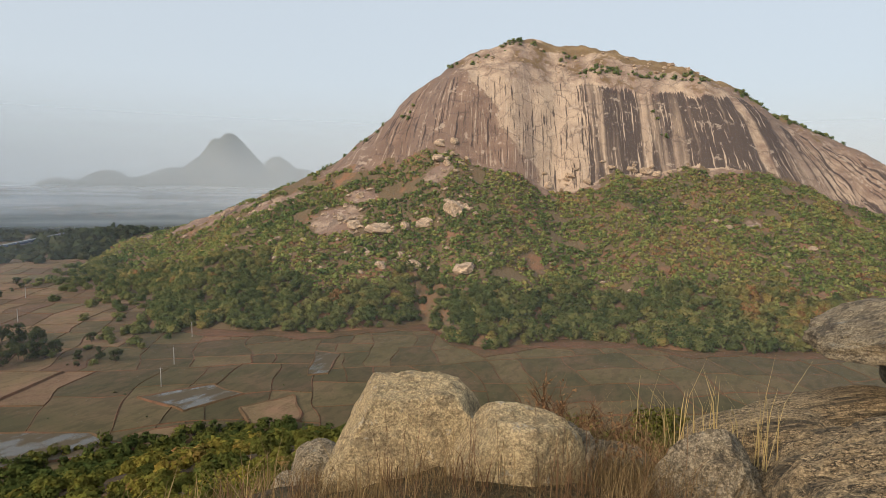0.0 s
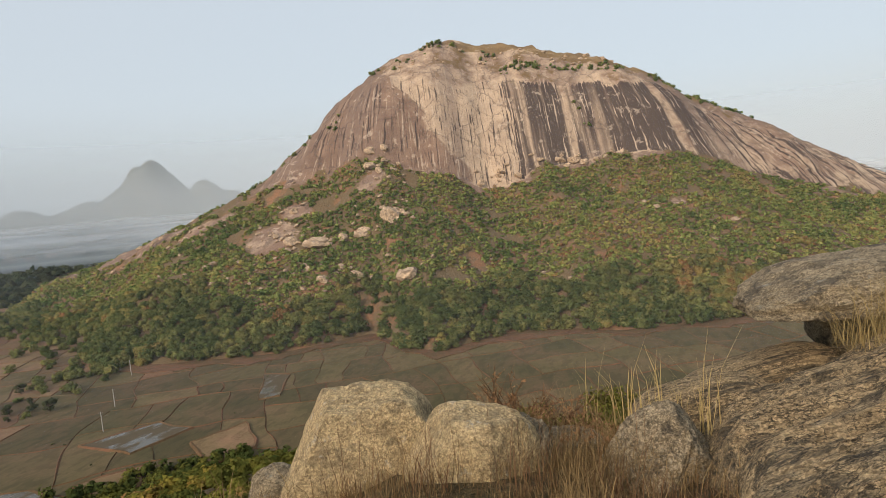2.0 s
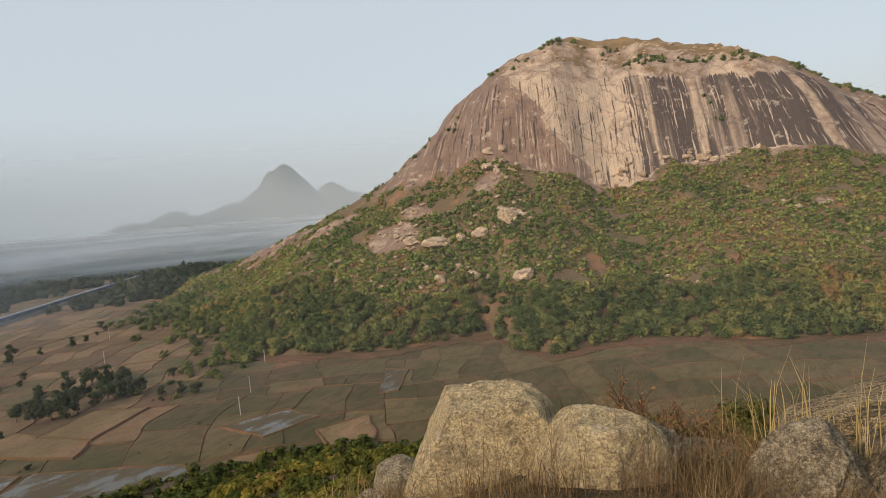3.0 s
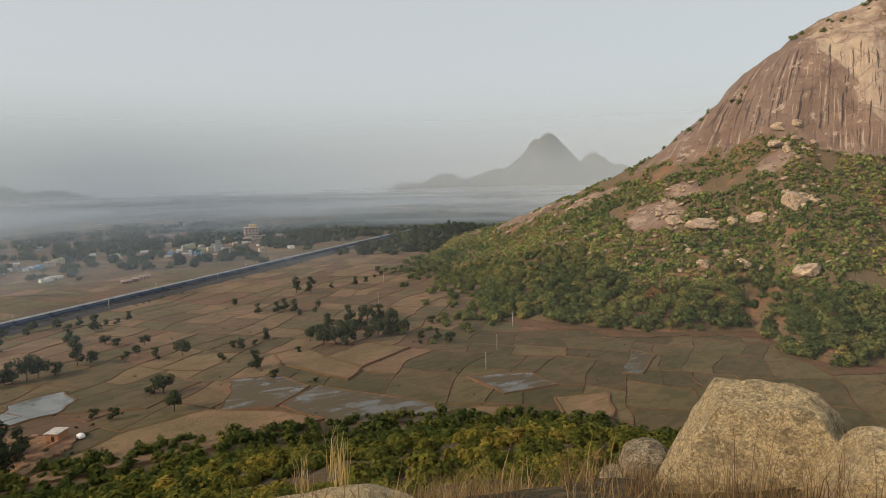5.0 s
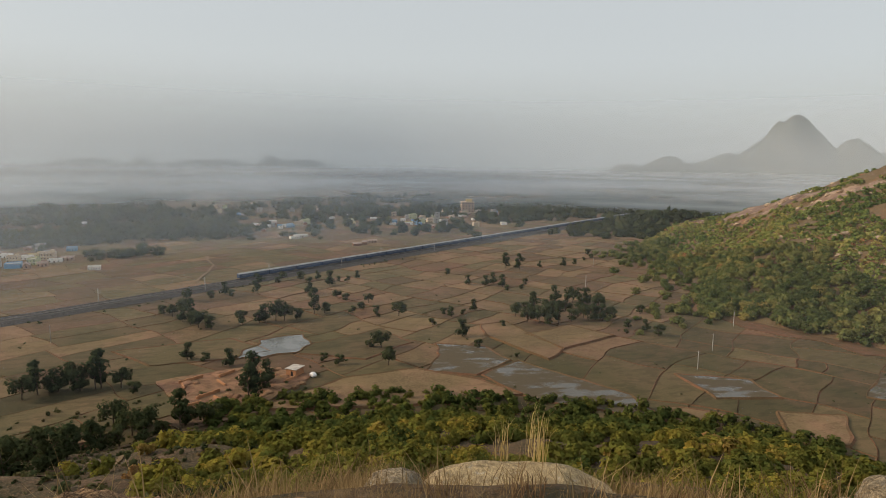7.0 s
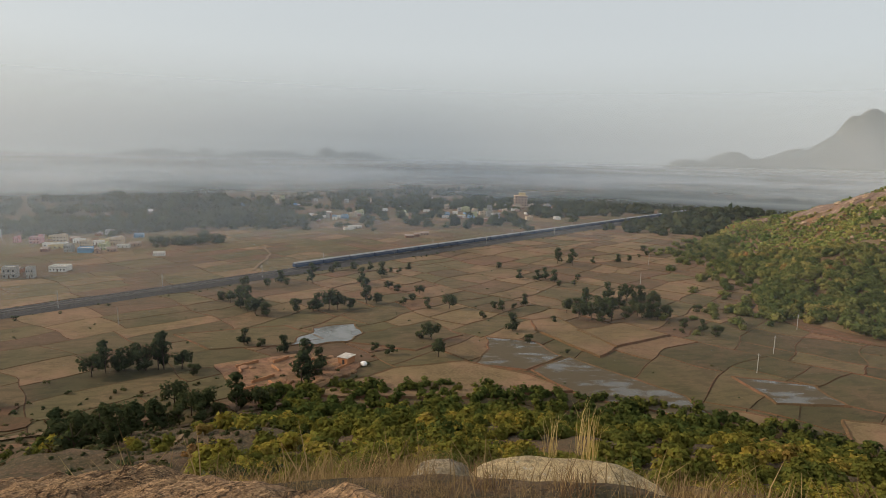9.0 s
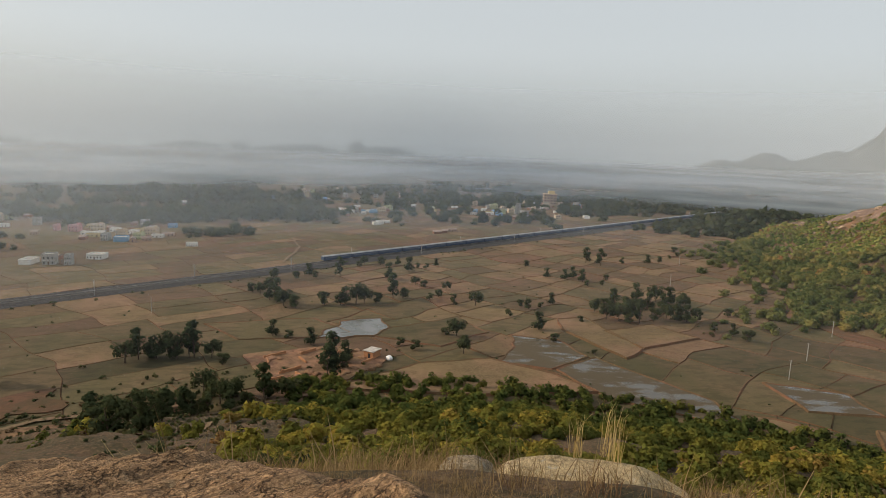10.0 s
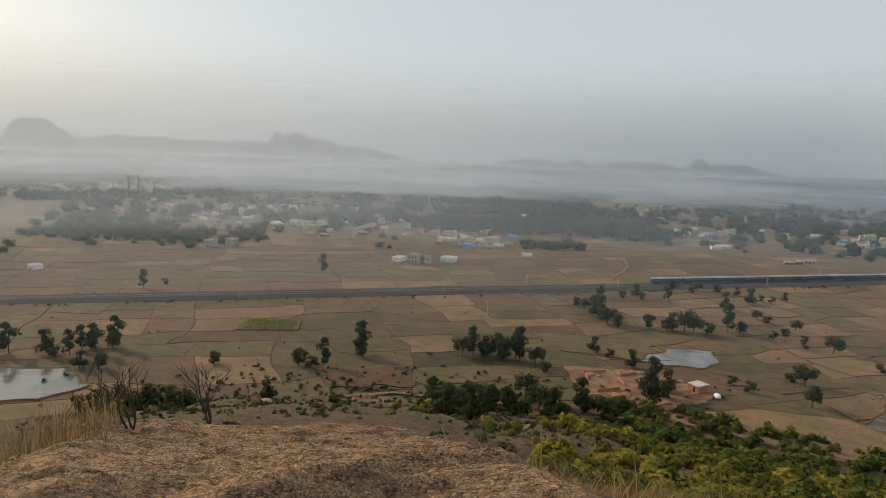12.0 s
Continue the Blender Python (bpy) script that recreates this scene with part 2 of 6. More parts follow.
def hillside_mat():
    m, nt, b = material("dry_hillside", rough=0.95)
    v = place(nt)
    n1, n2, n3 = grain(nt, v, 0.12, 5), grain(nt, v, 2.0, 6), grain(nt, v, 16.0, 6)
    n4 = grain(nt, v, 0.55, 6, 0.7)
    col = blend(nt, step(nt, n1, 0.4, 0.62), (0.13, 0.08, 0.045), (0.085, 0.066, 0.032))
    col = blend(nt, maths(nt, "MULTIPLY", step(nt, n4, 0.5, 0.6), 0.8), col, (0.05, 0.046, 0.022))
    col = blend(nt, maths(nt, "MULTIPLY", step(nt, n2, 0.5, 0.62), 0.7), col, (0.20, 0.13, 0.07))
    col = blend(nt, maths(nt, "MULTIPLY", step(nt, n3, 0.5, 0.62), 0.6), col, (0.055, 0.042, 0.026))
    feed(nt, b, col, relief(nt, n3, 0.04, 0.9, relief(nt, maths(nt, "ADD", n2, n4), 0.5, 0.8)))
    return m


def dome_mat():
    """Bare granite with dark run-off stains down the fall line, red soil and dry grass between."""
    m, nt, b = material("dome_granite", rough=0.9)
    fall = node(nt, "ShaderNodeAttribute", out=2)
    nt.nodes[-1].attribute_name = "fall"
    bare = node(nt, "ShaderNodeAttribute", out=2)
    nt.nodes[-1].attribute_name = "bare"
    turf = node(nt, "ShaderNodeAttribute", out=2)
    nt.nodes[-1].attribute_name = "turf"
    v = place(nt)
    z = node(nt, "ShaderNodeSeparateXYZ", out=2, Vector=v)
    warp = maths(nt, "MULTIPLY", grain(nt, v, 0.05, 3), 3.0)
    down = node(nt, "ShaderNodeCombineXYZ", X=maths(nt, "ADD", fall, warp), Y=maths(nt, "MULTIPLY", z, 0.045))
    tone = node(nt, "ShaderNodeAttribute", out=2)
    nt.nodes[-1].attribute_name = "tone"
    run = node(nt, "ShaderNodeAttribute", out=2)
    nt.nodes[-1].attribute_name = "run"
    fine = grain(nt, down, 0.6, 5, 0.62)
    wide = grain(nt, down, 0.09, 3, 0.5)
    mott, pit = grain(nt, v, 0.06, 5), grain(nt, v, 0.5, 6, 0.7)
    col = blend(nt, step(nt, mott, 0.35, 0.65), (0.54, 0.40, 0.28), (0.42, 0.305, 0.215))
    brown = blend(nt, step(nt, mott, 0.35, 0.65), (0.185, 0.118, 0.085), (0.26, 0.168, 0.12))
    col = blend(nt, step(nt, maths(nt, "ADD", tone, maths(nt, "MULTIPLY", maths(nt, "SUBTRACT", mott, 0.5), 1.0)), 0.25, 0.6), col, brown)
    col = blend(nt, maths(nt, "MULTIPLY", step(nt, pit, 0.5, 0.72), 0.5), col, (0.2, 0.135, 0.11))
    broad = maths(nt, "MULTIPLY", step(nt, grain(nt, down, 0.035, 4, 0.6), 0.48, 0.62), 0.6)
    col = blend(nt, broad, col, (0.2, 0.14, 0.112))
    reach = maths(nt, "ADD", fine, maths(nt, "MULTIPLY", maths(nt, "SUBTRACT", run, 0.5), 0.16))
    mask = maths(nt, "MULTIPLY", step(nt, reach, 0.505, 0.545), step(nt, wide, 0.34, 0.48))
    col = blend(nt, maths(nt, "MULTIPLY", mask, 0.94), col, (0.06, 0.042, 0.038))
    pale = maths(nt, "MULTIPLY", step(nt, maths(nt, "SUBTRACT", 1.0, fine), 0.57, 0.64), maths(nt, "MULTIPLY", step(nt, run, -1.2, -0.4), 0.55))
    col = blend(nt, pale, col, (0.56, 0.44, 0.33))
    slip = node(nt, "ShaderNodeCombineXYZ", X=maths(nt, "ADD", maths(nt, "MULTIPLY", fall, 0.045), maths(nt, "MULTIPLY", mott, 0.9)), Y=maths(nt, "ADD", maths(nt, "MULTIPLY", z, 0.035), maths(nt, "MULTIPLY", pit, 0.25)))
    crack = nt.nodes.new("ShaderNodeTexVoronoi")
    crack.feature = "DISTANCE_TO_EDGE"
    nt.links.new(slip, crack.inputs["Vector"])
    crack.inputs["Scale"].default_value = 1.6
    line = maths(nt, "MULTIPLY", maths(nt, "SUBTRACT", 1.0, step(nt, crack.outputs["Distance"], 0.008, 0.03)), 0.5)
    col = blend(nt, line, col, (0.09, 0.065, 0.055))
    chip = maths(nt, "MULTIPLY", step(nt, grain(nt, v, 0.16, 5, 0.65), 0.56, 0.63), step(nt, mott, 0.45, 0.55))
    col = blend(nt, maths(nt, "MULTIPLY", chip, 0.5), col, (0.58, 0.46, 0.35))
    soil = blend(nt, step(nt, maths(nt, "ADD", maths(nt, "MULTIPLY", mott, 0.7), maths(nt, "MULTIPLY", pit, 0.3)), 0.5, 0.6), (0.15, 0.105, 0.055), (0.25, 0.13, 0.068))
    grass = blend(nt, step(nt, mott, 0.4, 0.6), (0.26, 0.17, 0.08), (0.19, 0.12, 0.055))
    keep = step(nt, maths(nt, "ADD", bare, maths(nt, "ADD", maths(nt, "MULTIPLY", maths(nt, "SUBTRACT", pit, 0.5), 0.9), maths(nt, "MULTIPLY", maths(nt, "SUBTRACT", grain(nt, v, 0.13, 4, 0.65), 0.5), 1.6))), 0.38, 0.55)
    lawn = step(nt, maths(nt, "ADD", turf, maths(nt, "MULTIPLY", maths(nt, "SUBTRACT", mott, 0.5), 1.6)), 0.42, 0.62)
    col = blend(nt, keep, soil, col)
    col = blend(nt, lawn, col, grass)
    high = maths(nt, "ADD", maths(nt, "MULTIPLY", fine, 0.7), pit)
    feed(nt, b, col, relief(nt, high, 1.1, 0.8))
    return m


def granite_mat(name, light, mid, dark, lichen, band=(1, 1, 1), scale=1.0, stain=0.5, flake=0.35, turn=0.0, cell=42.0, crystal=1.0, crack=0.0, bump=1.0):
    """Coarse granite close by: single crystals and flakes, dark seams and cracks, weathering, pale lichen."""
    m, nt, b = material(name, rough=0.88)
    v = place(nt, band, world_space=False, turn=turn)
    p = place(nt, world_space=False)
    big, midn = grain(nt, v, 1.7 * scale, 5, 0.6), grain(nt, v, 7.0 * scale, 3, 0.6)
    vor = nt.nodes.new("ShaderNodeTexVoronoi")
    nt.links.new(place(nt, tuple(0.55 + 0.45 * c for c in band), world_space=False, turn=turn), vor.inputs["Vector"])
    vor.inputs["Scale"].default_value = cell * scale
    seam = vor.outputs["Distance"]
    single = node(nt, "ShaderNodeSeparateColor", Color=vor.outputs["Color"])
    fine, streak = grain(nt, p, 30.0 * scale, 4.0, 0.65), grain(nt, v, 16.0 * scale, 4.0, 0.65)
    col = blend(nt, step(nt, midn, 0.38, 0.62), mid, light)
    col = blend(nt, maths(nt, "MULTIPLY", maths(nt, "SUBTRACT", 1.0, step(nt, fine, 0.42, 0.47)), 0.6), col, tuple(min(c * 1.4, 0.88) for c in light))
    col = blend(nt, maths(nt, "MULTIPLY", step(nt, single, 0.52, 0.85), 0.75 * crystal), col, tuple(min(c * 1.5, 0.9) for c in light))
    col = blend(nt, maths(nt, "MULTIPLY", maths(nt, "SUBTRACT", 1.0, step(nt, single, 0.05, 0.35)), flake * 0.95 * crystal), col, tuple(c * 0.4 for c in mid))
    col = blend(nt, maths(nt, "MULTIPLY", step(nt, seam, 0.5, 0.8), flake * 0.45 * crystal), col, tuple(c * 0.3 for c in mid))
    col = blend(nt, maths(nt, "MULTIPLY", step(nt, fine, 0.53, 0.58), 0.45), col, tuple(c * 0.33 for c in mid))
    col = blend(nt, maths(nt, "MULTIPLY", step(nt, streak, 0.53, 0.58), flake), col, tuple(c * 0.33 for c in mid))
    col = blend(nt, maths(nt, "MULTIPLY", step(nt, grain(nt, v, 4.0 * scale, 5, 0.65), 0.52, 0.58), stain * 0.7), col, tuple(0.5 * (c + e) for c, e in zip(dark, mid)))
    stains = maths(nt, "MULTIPLY", step(nt, big, 0.5, 0.62 - 0.05 * stain), step(nt, midn, 0.42, 0.52))
    col = blend(nt, maths(nt, "MULTIPLY", stains, stain), col, dark)
    lich = maths(nt, "MULTIPLY", step(nt, grain(nt, p, 3.3 * scale, 6, 0.7), 0.58, 0.68), 0.6)
    col = blend(nt, lich, col, lichen)
    high = maths(nt, "ADD", midn, maths(nt, "MULTIPLY", seam, -0.12))
    if crack:
        c = tuple(0.5 + 0.5 * k for k in band)
        for size, wide in ((1.1, 0.011), (3.2, 0.016)):
            line = maths(nt, "ABSOLUTE", maths(nt, "SUBTRACT", grain(nt, place(nt, c, world_space=False, turn=turn), size * scale, 6, 0.68), 0.5))
            gap = maths(nt, "MULTIPLY", maths(nt, "SUBTRACT", 1.0, step(nt, line, wide * 0.3, wide)), crack)
            col = blend(nt, gap, col, tuple(k * 0.5 for k in dark))
            high = maths(nt, "SUBTRACT", high, maths(nt, "MULTIPLY", gap, 0.5))
    feed(nt, b, col, relief(nt, maths(nt, "ADD", fine, streak), 0.022 * bump, 0.9, relief(nt, high, 0.07 * bump / scale, 0.9)))
    return m


HILLSIDE, DOME = hillside_mat(), dome_mat()
GRANITE = granite_mat("golden_granite", (0.68, 0.51, 0.29), (0.6, 0.44, 0.245), (0.13, 0.10, 0.065), (0.6, 0.56, 0.48), band=(0.9, 0.9, 1.3), scale=1.35, stain=0.5, flake=0.35, cell=120.0, crystal=0.35, crack=0.3, bump=1.5)
GREY_GRANITE = granite_mat("grey_lichened_granite", (0.46, 0.37, 0.245), (0.33, 0.26, 0.165), (0.055, 0.048, 0.042), (0.4, 0.39, 0.34), band=(0.8, 0.8, 1.4), stain=0.65, scale=1.3, flake=0.5, cell=110.0, crystal=0.35, crack=0.4, bump=1.6)
SLAB = granite_mat("banded_slab_granite", (0.56, 0.42, 0.245), (0.42, 0.305, 0.175), (0.06, 0.055, 0.045), (0.50, 0.40, 0.26), band=(0.12, 2.2, 2.2), scale=1.3, stain=0.75, flake=0.6, turn=-3.0, cell=110.0, crystal=0.2, crack=0.7, bump=2.2)
RED_SLAB = granite_mat("reddish_slab_granite", (0.58, 0.365, 0.195), (0.44, 0.265, 0.14), (0.085, 0.055, 0.038), (0.50, 0.37, 0.23), band=(0.28, 2.0, 2.0), scale=1.3, stain=0.5, flake=0.5, turn=78.0, cell=90.0, crystal=0.2, crack=0.75, bump=2.4)
PALE_ROCK = granite_mat("pale_hill_boulder", (0.47, 0.345, 0.23), (0.37, 0.265, 0.175), (0.22, 0.155, 0.115), (0.56, 0.47, 0.37), scale=0.12, stain=0.3)
FAR_ROCK = granite_mat("far_mountain_rock", (0.19, 0.185, 0.165), (0.09, 0.1, 0.08), (0.06, 0.065, 0.045), (0.34, 0.29, 0.24), scale=0.006, stain=0.9)
LEAF = leaf_mat("hill_foliage", (0.138, 0.198, 0.056), (0.35, 0.385, 0.11), (0.46, 0.39, 0.125), (0.44, 0.25, 0.11), 1.6)
WOOD_LEAF = leaf_mat("hill_wood_foliage", (0.105, 0.138, 0.047), (0.25, 0.255, 0.086), (0.40, 0.32, 0.10), (0.40, 0.22, 0.09), 1.6)
NEAR_LEAF = leaf_mat("near_hill_foliage", (0.10, 0.125, 0.036), (0.225, 0.215, 0.046), (0.42, 0.33, 0.066), (0.34, 0.21, 0.085), 7.0, 0.45)
PLAIN_LEAF = leaf_mat("dark_plain_foliage", (0.062, 0.082, 0.04), (0.095, 0.108, 0.05), (0.14, 0.135, 0.06), (0.18, 0.125, 0.07), 2.2, 0.4)
BARK = plain_mat("grey_brown_bark", (0.12, 0.09, 0.065), 0.95, 0.4, 3.0)
BALLAST = plain_mat("dark_railway_ballast", (0.1, 0.085, 0.075), 0.95, 0.4, 1.5)
STEEL = plain_mat("worn_rail_steel", (0.28, 0.25, 0.23), 0.45, 0.3, 1.0, 0.9)
POLE = plain_mat("weathered_concrete_pole", (0.42, 0.4, 0.37), 0.9, 0.2, 1.0)


# ---- ground ----
def ground_sheet():
    radii = np.concatenate([[0], np.geomspace(60, 9000, 60)])
    az = np.linspace(0, TWO_PI, 145)
    r, a = np.meshgrid(radii, az, indexing="ij")
    v = np.stack([r * np.cos(a), r * np.sin(a), np.zeros_like(r)], -1).reshape(-1, 3)
    return tagged(new("ground", mesh_of("ground", v, grid_faces(len(radii), len(az)), [PLAIN])), "wide hazy plain of dry brown farmland below the hills", "ground", kind="structure")


ground = ground_sheet()


def own_hill():
    radii = np.concatenate([[0.0], np.geomspace(0.8, 300, 190)])
    az = np.linspace(0, TWO_PI, 301)
    r, a = np.meshgrid(radii, az, indexing="ij")
    x, y = r * np.cos(a), r * np.sin(a)
    v = np.stack([x, y, own_z(x, y)], -1).reshape(-1, 3)
    return tagged(new("hillside", mesh_of("hillside", v, grid_faces(len(radii), len(az)), [HILLSIDE], smooth=True)), "steep dry hillside of brown soil and straw-coloured grass", "hillside", kind="structure")


own_hill()


def rock_patch(x, y):
    """Bare sheets of rock on the wooded slope of the great hill."""
    p = np.zeros_like(x)
    for cx, cy, rx, ry in ((-98, 446, 18, 17), (-84, 474, 11, 9), (-160, 497, 24, 9), (-205, 524, 24, 9), (-237, 540, 32, 10), (-26, 480, 11, 9), (70, 508, 30, 7), (141, 511, 24, 8), (194, 435, 6, 5)):
        q = ((x - cx) / rx) ** 2 + ((y - cy) / ry) ** 2
        p = np.maximum(p, np.clip(1.6 - q, 0, 1))
    return p


def clearing(x, y):
    """Patches of bare red earth between the shrubs of the great hill."""
    p = np.zeros_like(x)
    for cx, cy, rx, ry in ((40, 385, 7, 12), (25, 364, 12, 8), (-60, 474, 18, 9), (-47, 479, 9, 7), (-30, 369, 6, 8), (-23, 352, 5, 12), (57, 428, 6, 10), (87, 365, 14, 4), (129, 350, 9, 4), (-160, 420, 10, 5)):
        p = np.maximum(p, np.clip(1.3 - ((x - cx) / rx) ** 2 - ((y - cy) / ry) ** 2, 0, 1))
    return p


def great_hill():
    xs = np.arange(-620, 620, 3.6)
    ys = np.concatenate([np.arange(280, 470, 4.0), np.arange(470, 660, 1.7), np.arange(660, 921, 8.0)])
    x, y = np.meshgrid(xs, ys, indexing="xy")
    z = dome_z(x, y)
    b, c = shelf(x), ridge(x)
    edge = b + 6 * fbm(x, y, 40, 3, 5.0)
    bare = np.clip((z - edge + 4) / 8, 0, 1) * np.clip((c - b - 4) / 16, 0, 1)
    bare = np.maximum(bare, rock_patch(x, y) * 0.8)
    lip = np.interp(x, [-120, -67, -38, -9, 20, 32, 59, 102, 126, 173, 202, 230, 269, 317, 400], [110, 146, 163, 173, 171, 163, 164, 167, 163, 161, 158, 153, 130, 112, 80]) + 5 * fbm(x, y, 45, 3, 9.0)
    cap = np.clip((z - lip) / 6, 0, 1)
    turf = np.clip((z - c + 24) / 14, 0, 1) * np.clip((x - 30) / 40, 0, 1) * np.clip((330 - x) / 60, 0, 1) * 0.8
    turf = np.maximum(turf, 0.36 * cap)
    keel = np.clip(x, 5, 165)
    fall = keel + 140 * np.arctan2(x - keel, np.maximum(700 - y, 5))
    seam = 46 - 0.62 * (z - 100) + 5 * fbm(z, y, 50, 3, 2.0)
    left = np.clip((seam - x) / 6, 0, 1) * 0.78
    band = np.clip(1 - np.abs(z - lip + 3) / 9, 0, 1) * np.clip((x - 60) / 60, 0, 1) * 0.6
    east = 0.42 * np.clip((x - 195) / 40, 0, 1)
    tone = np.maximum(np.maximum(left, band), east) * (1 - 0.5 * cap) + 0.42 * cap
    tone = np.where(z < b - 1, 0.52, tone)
    run = np.clip((x - 88) / 14, 0, 1) * np.clip((285 - x) / 40, 0, 1) * 1.15 + 0.12 + 0.35 * np.clip((x - 200) / 60, 0, 1)
    run = np.where(z < b - 1, -2.0, run * (1 - cap) - 0.9 * cap)
    me = mesh_of("rock_dome_hill", np.stack([x, y, z], -1).reshape(-1, 3), grid_faces(len(ys), len(xs)), [DOME], smooth=True)
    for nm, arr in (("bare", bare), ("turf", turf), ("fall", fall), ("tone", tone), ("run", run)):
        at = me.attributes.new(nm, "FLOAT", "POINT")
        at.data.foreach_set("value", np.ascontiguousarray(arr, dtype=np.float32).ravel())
    return tagged(new("rock_dome_hill", me), "great bald granite dome with dark streaked cliff and red-earth slopes", "rocky hill")


great_hill()


# ---- distant mountains ----
def mountain(yaw, dist, width, depth, bumps, label, seed=0.0, rough=0.1):
    """A far hill; bumps: (offset across, height, half-width, sharpness) seen along its front."""
    nu, nv = 90, 28
    u, w = np.meshgrid(np.linspace(-width, width, nu), np.linspace(-1, 1, nv), indexing="xy")
    z = np.zeros_like(u)
    for off, h, hw, sharp in bumps:
        z = np.maximum(z, h * np.exp(-(np.abs((u - off + 1.2 * rough * hw * fbm(u, w * depth, hw * 1.3, 3, seed)) / hw)) ** sharp))
    z = z * (1 - np.abs(w) ** 1.7) * (1 + rough * fbm(u, w * depth, width * 0.35, 4, seed)) - 6
    ca, sa = math.cos(radians(yaw)), math.sin(radians(yaw))
    v = w * depth + dist
    pts = np.stack([u * ca - v * sa, u * sa + v * ca, z], -1).reshape(-1, 3)
    ob = new("mountain", mesh_of("mountain", pts, grid_faces(nv, nu), [FAR_ROCK], smooth=True))
    return tagged(ob, label, "mountain", group="distant hills")


mountain(21.4, 4000, 900, 420, ((0, 376, 240, 1.45), (-160, 196, 170, 1.8), (-360, 158, 190, 2), (272, 234, 190, 1.7), (420, 160, 240, 2)), "hazy blue granite peak rising from a bank of mist", 1.0)
mountain(31.0, 3500, 520, 260, ((0, 128, 190, 2.0), (-190, 84, 150, 2), (230, 100, 200, 2)), "low hazy rounded hill beside the peak", 2.0)
mountain(103.3, 4300, 1000, 300, ((0, 190, 90, 1.5), (130, 176, 170, 1.8), (290, 152, 170, 2), (540, 104, 300, 2), (-190, 124, 170, 2), (-383, 126, 50, 1.8)), "pale grey ridge with a blunt peak in haze", 3.0, 0.05)
mountain(121.5, 4500, 700, 300, ((0, 192, 150, 6.0), (110, 150, 125, 2), (330, 94, 240, 2), (-260, 100, 160, 2)), "pale flat-topped hill almost lost in haze", 4.0, 0.03)
mountain(120.6, 3300, 560, 200, ((0, 116, 110, 2.2), (-220, 98, 130, 2), (150, 66, 150, 2)), "dark low hill standing in morning mist", 5.0, 0.05)
mountain(115.0, 4400, 900, 240, ((-60, 124, 170, 2), (160, 118, 280, 2), (440, 108, 300, 2)), "long low grey ridge in haze", 6.0, 0.05)
mountain(105.5, 3600, 520, 160, ((-60, 98, 140, 2.2), (60, 98, 130, 2), (260, 70, 190, 2)), "low grey hill before the ridge", 9.0, 0.05)
mountain(76.4, 4500, 600, 200, ((0, 94, 100, 1.5), (-300, 74, 260, 2), (320, 74, 260, 2)), "faint low hill on the hazy horizon", 7.0)
mountain(66.0, 4550, 700, 200, ((0, 108, 130, 1.3), (200, 84, 260, 2), (-330, 74, 260, 2)), "faint grey hill on the hazy horizon", 8.0)


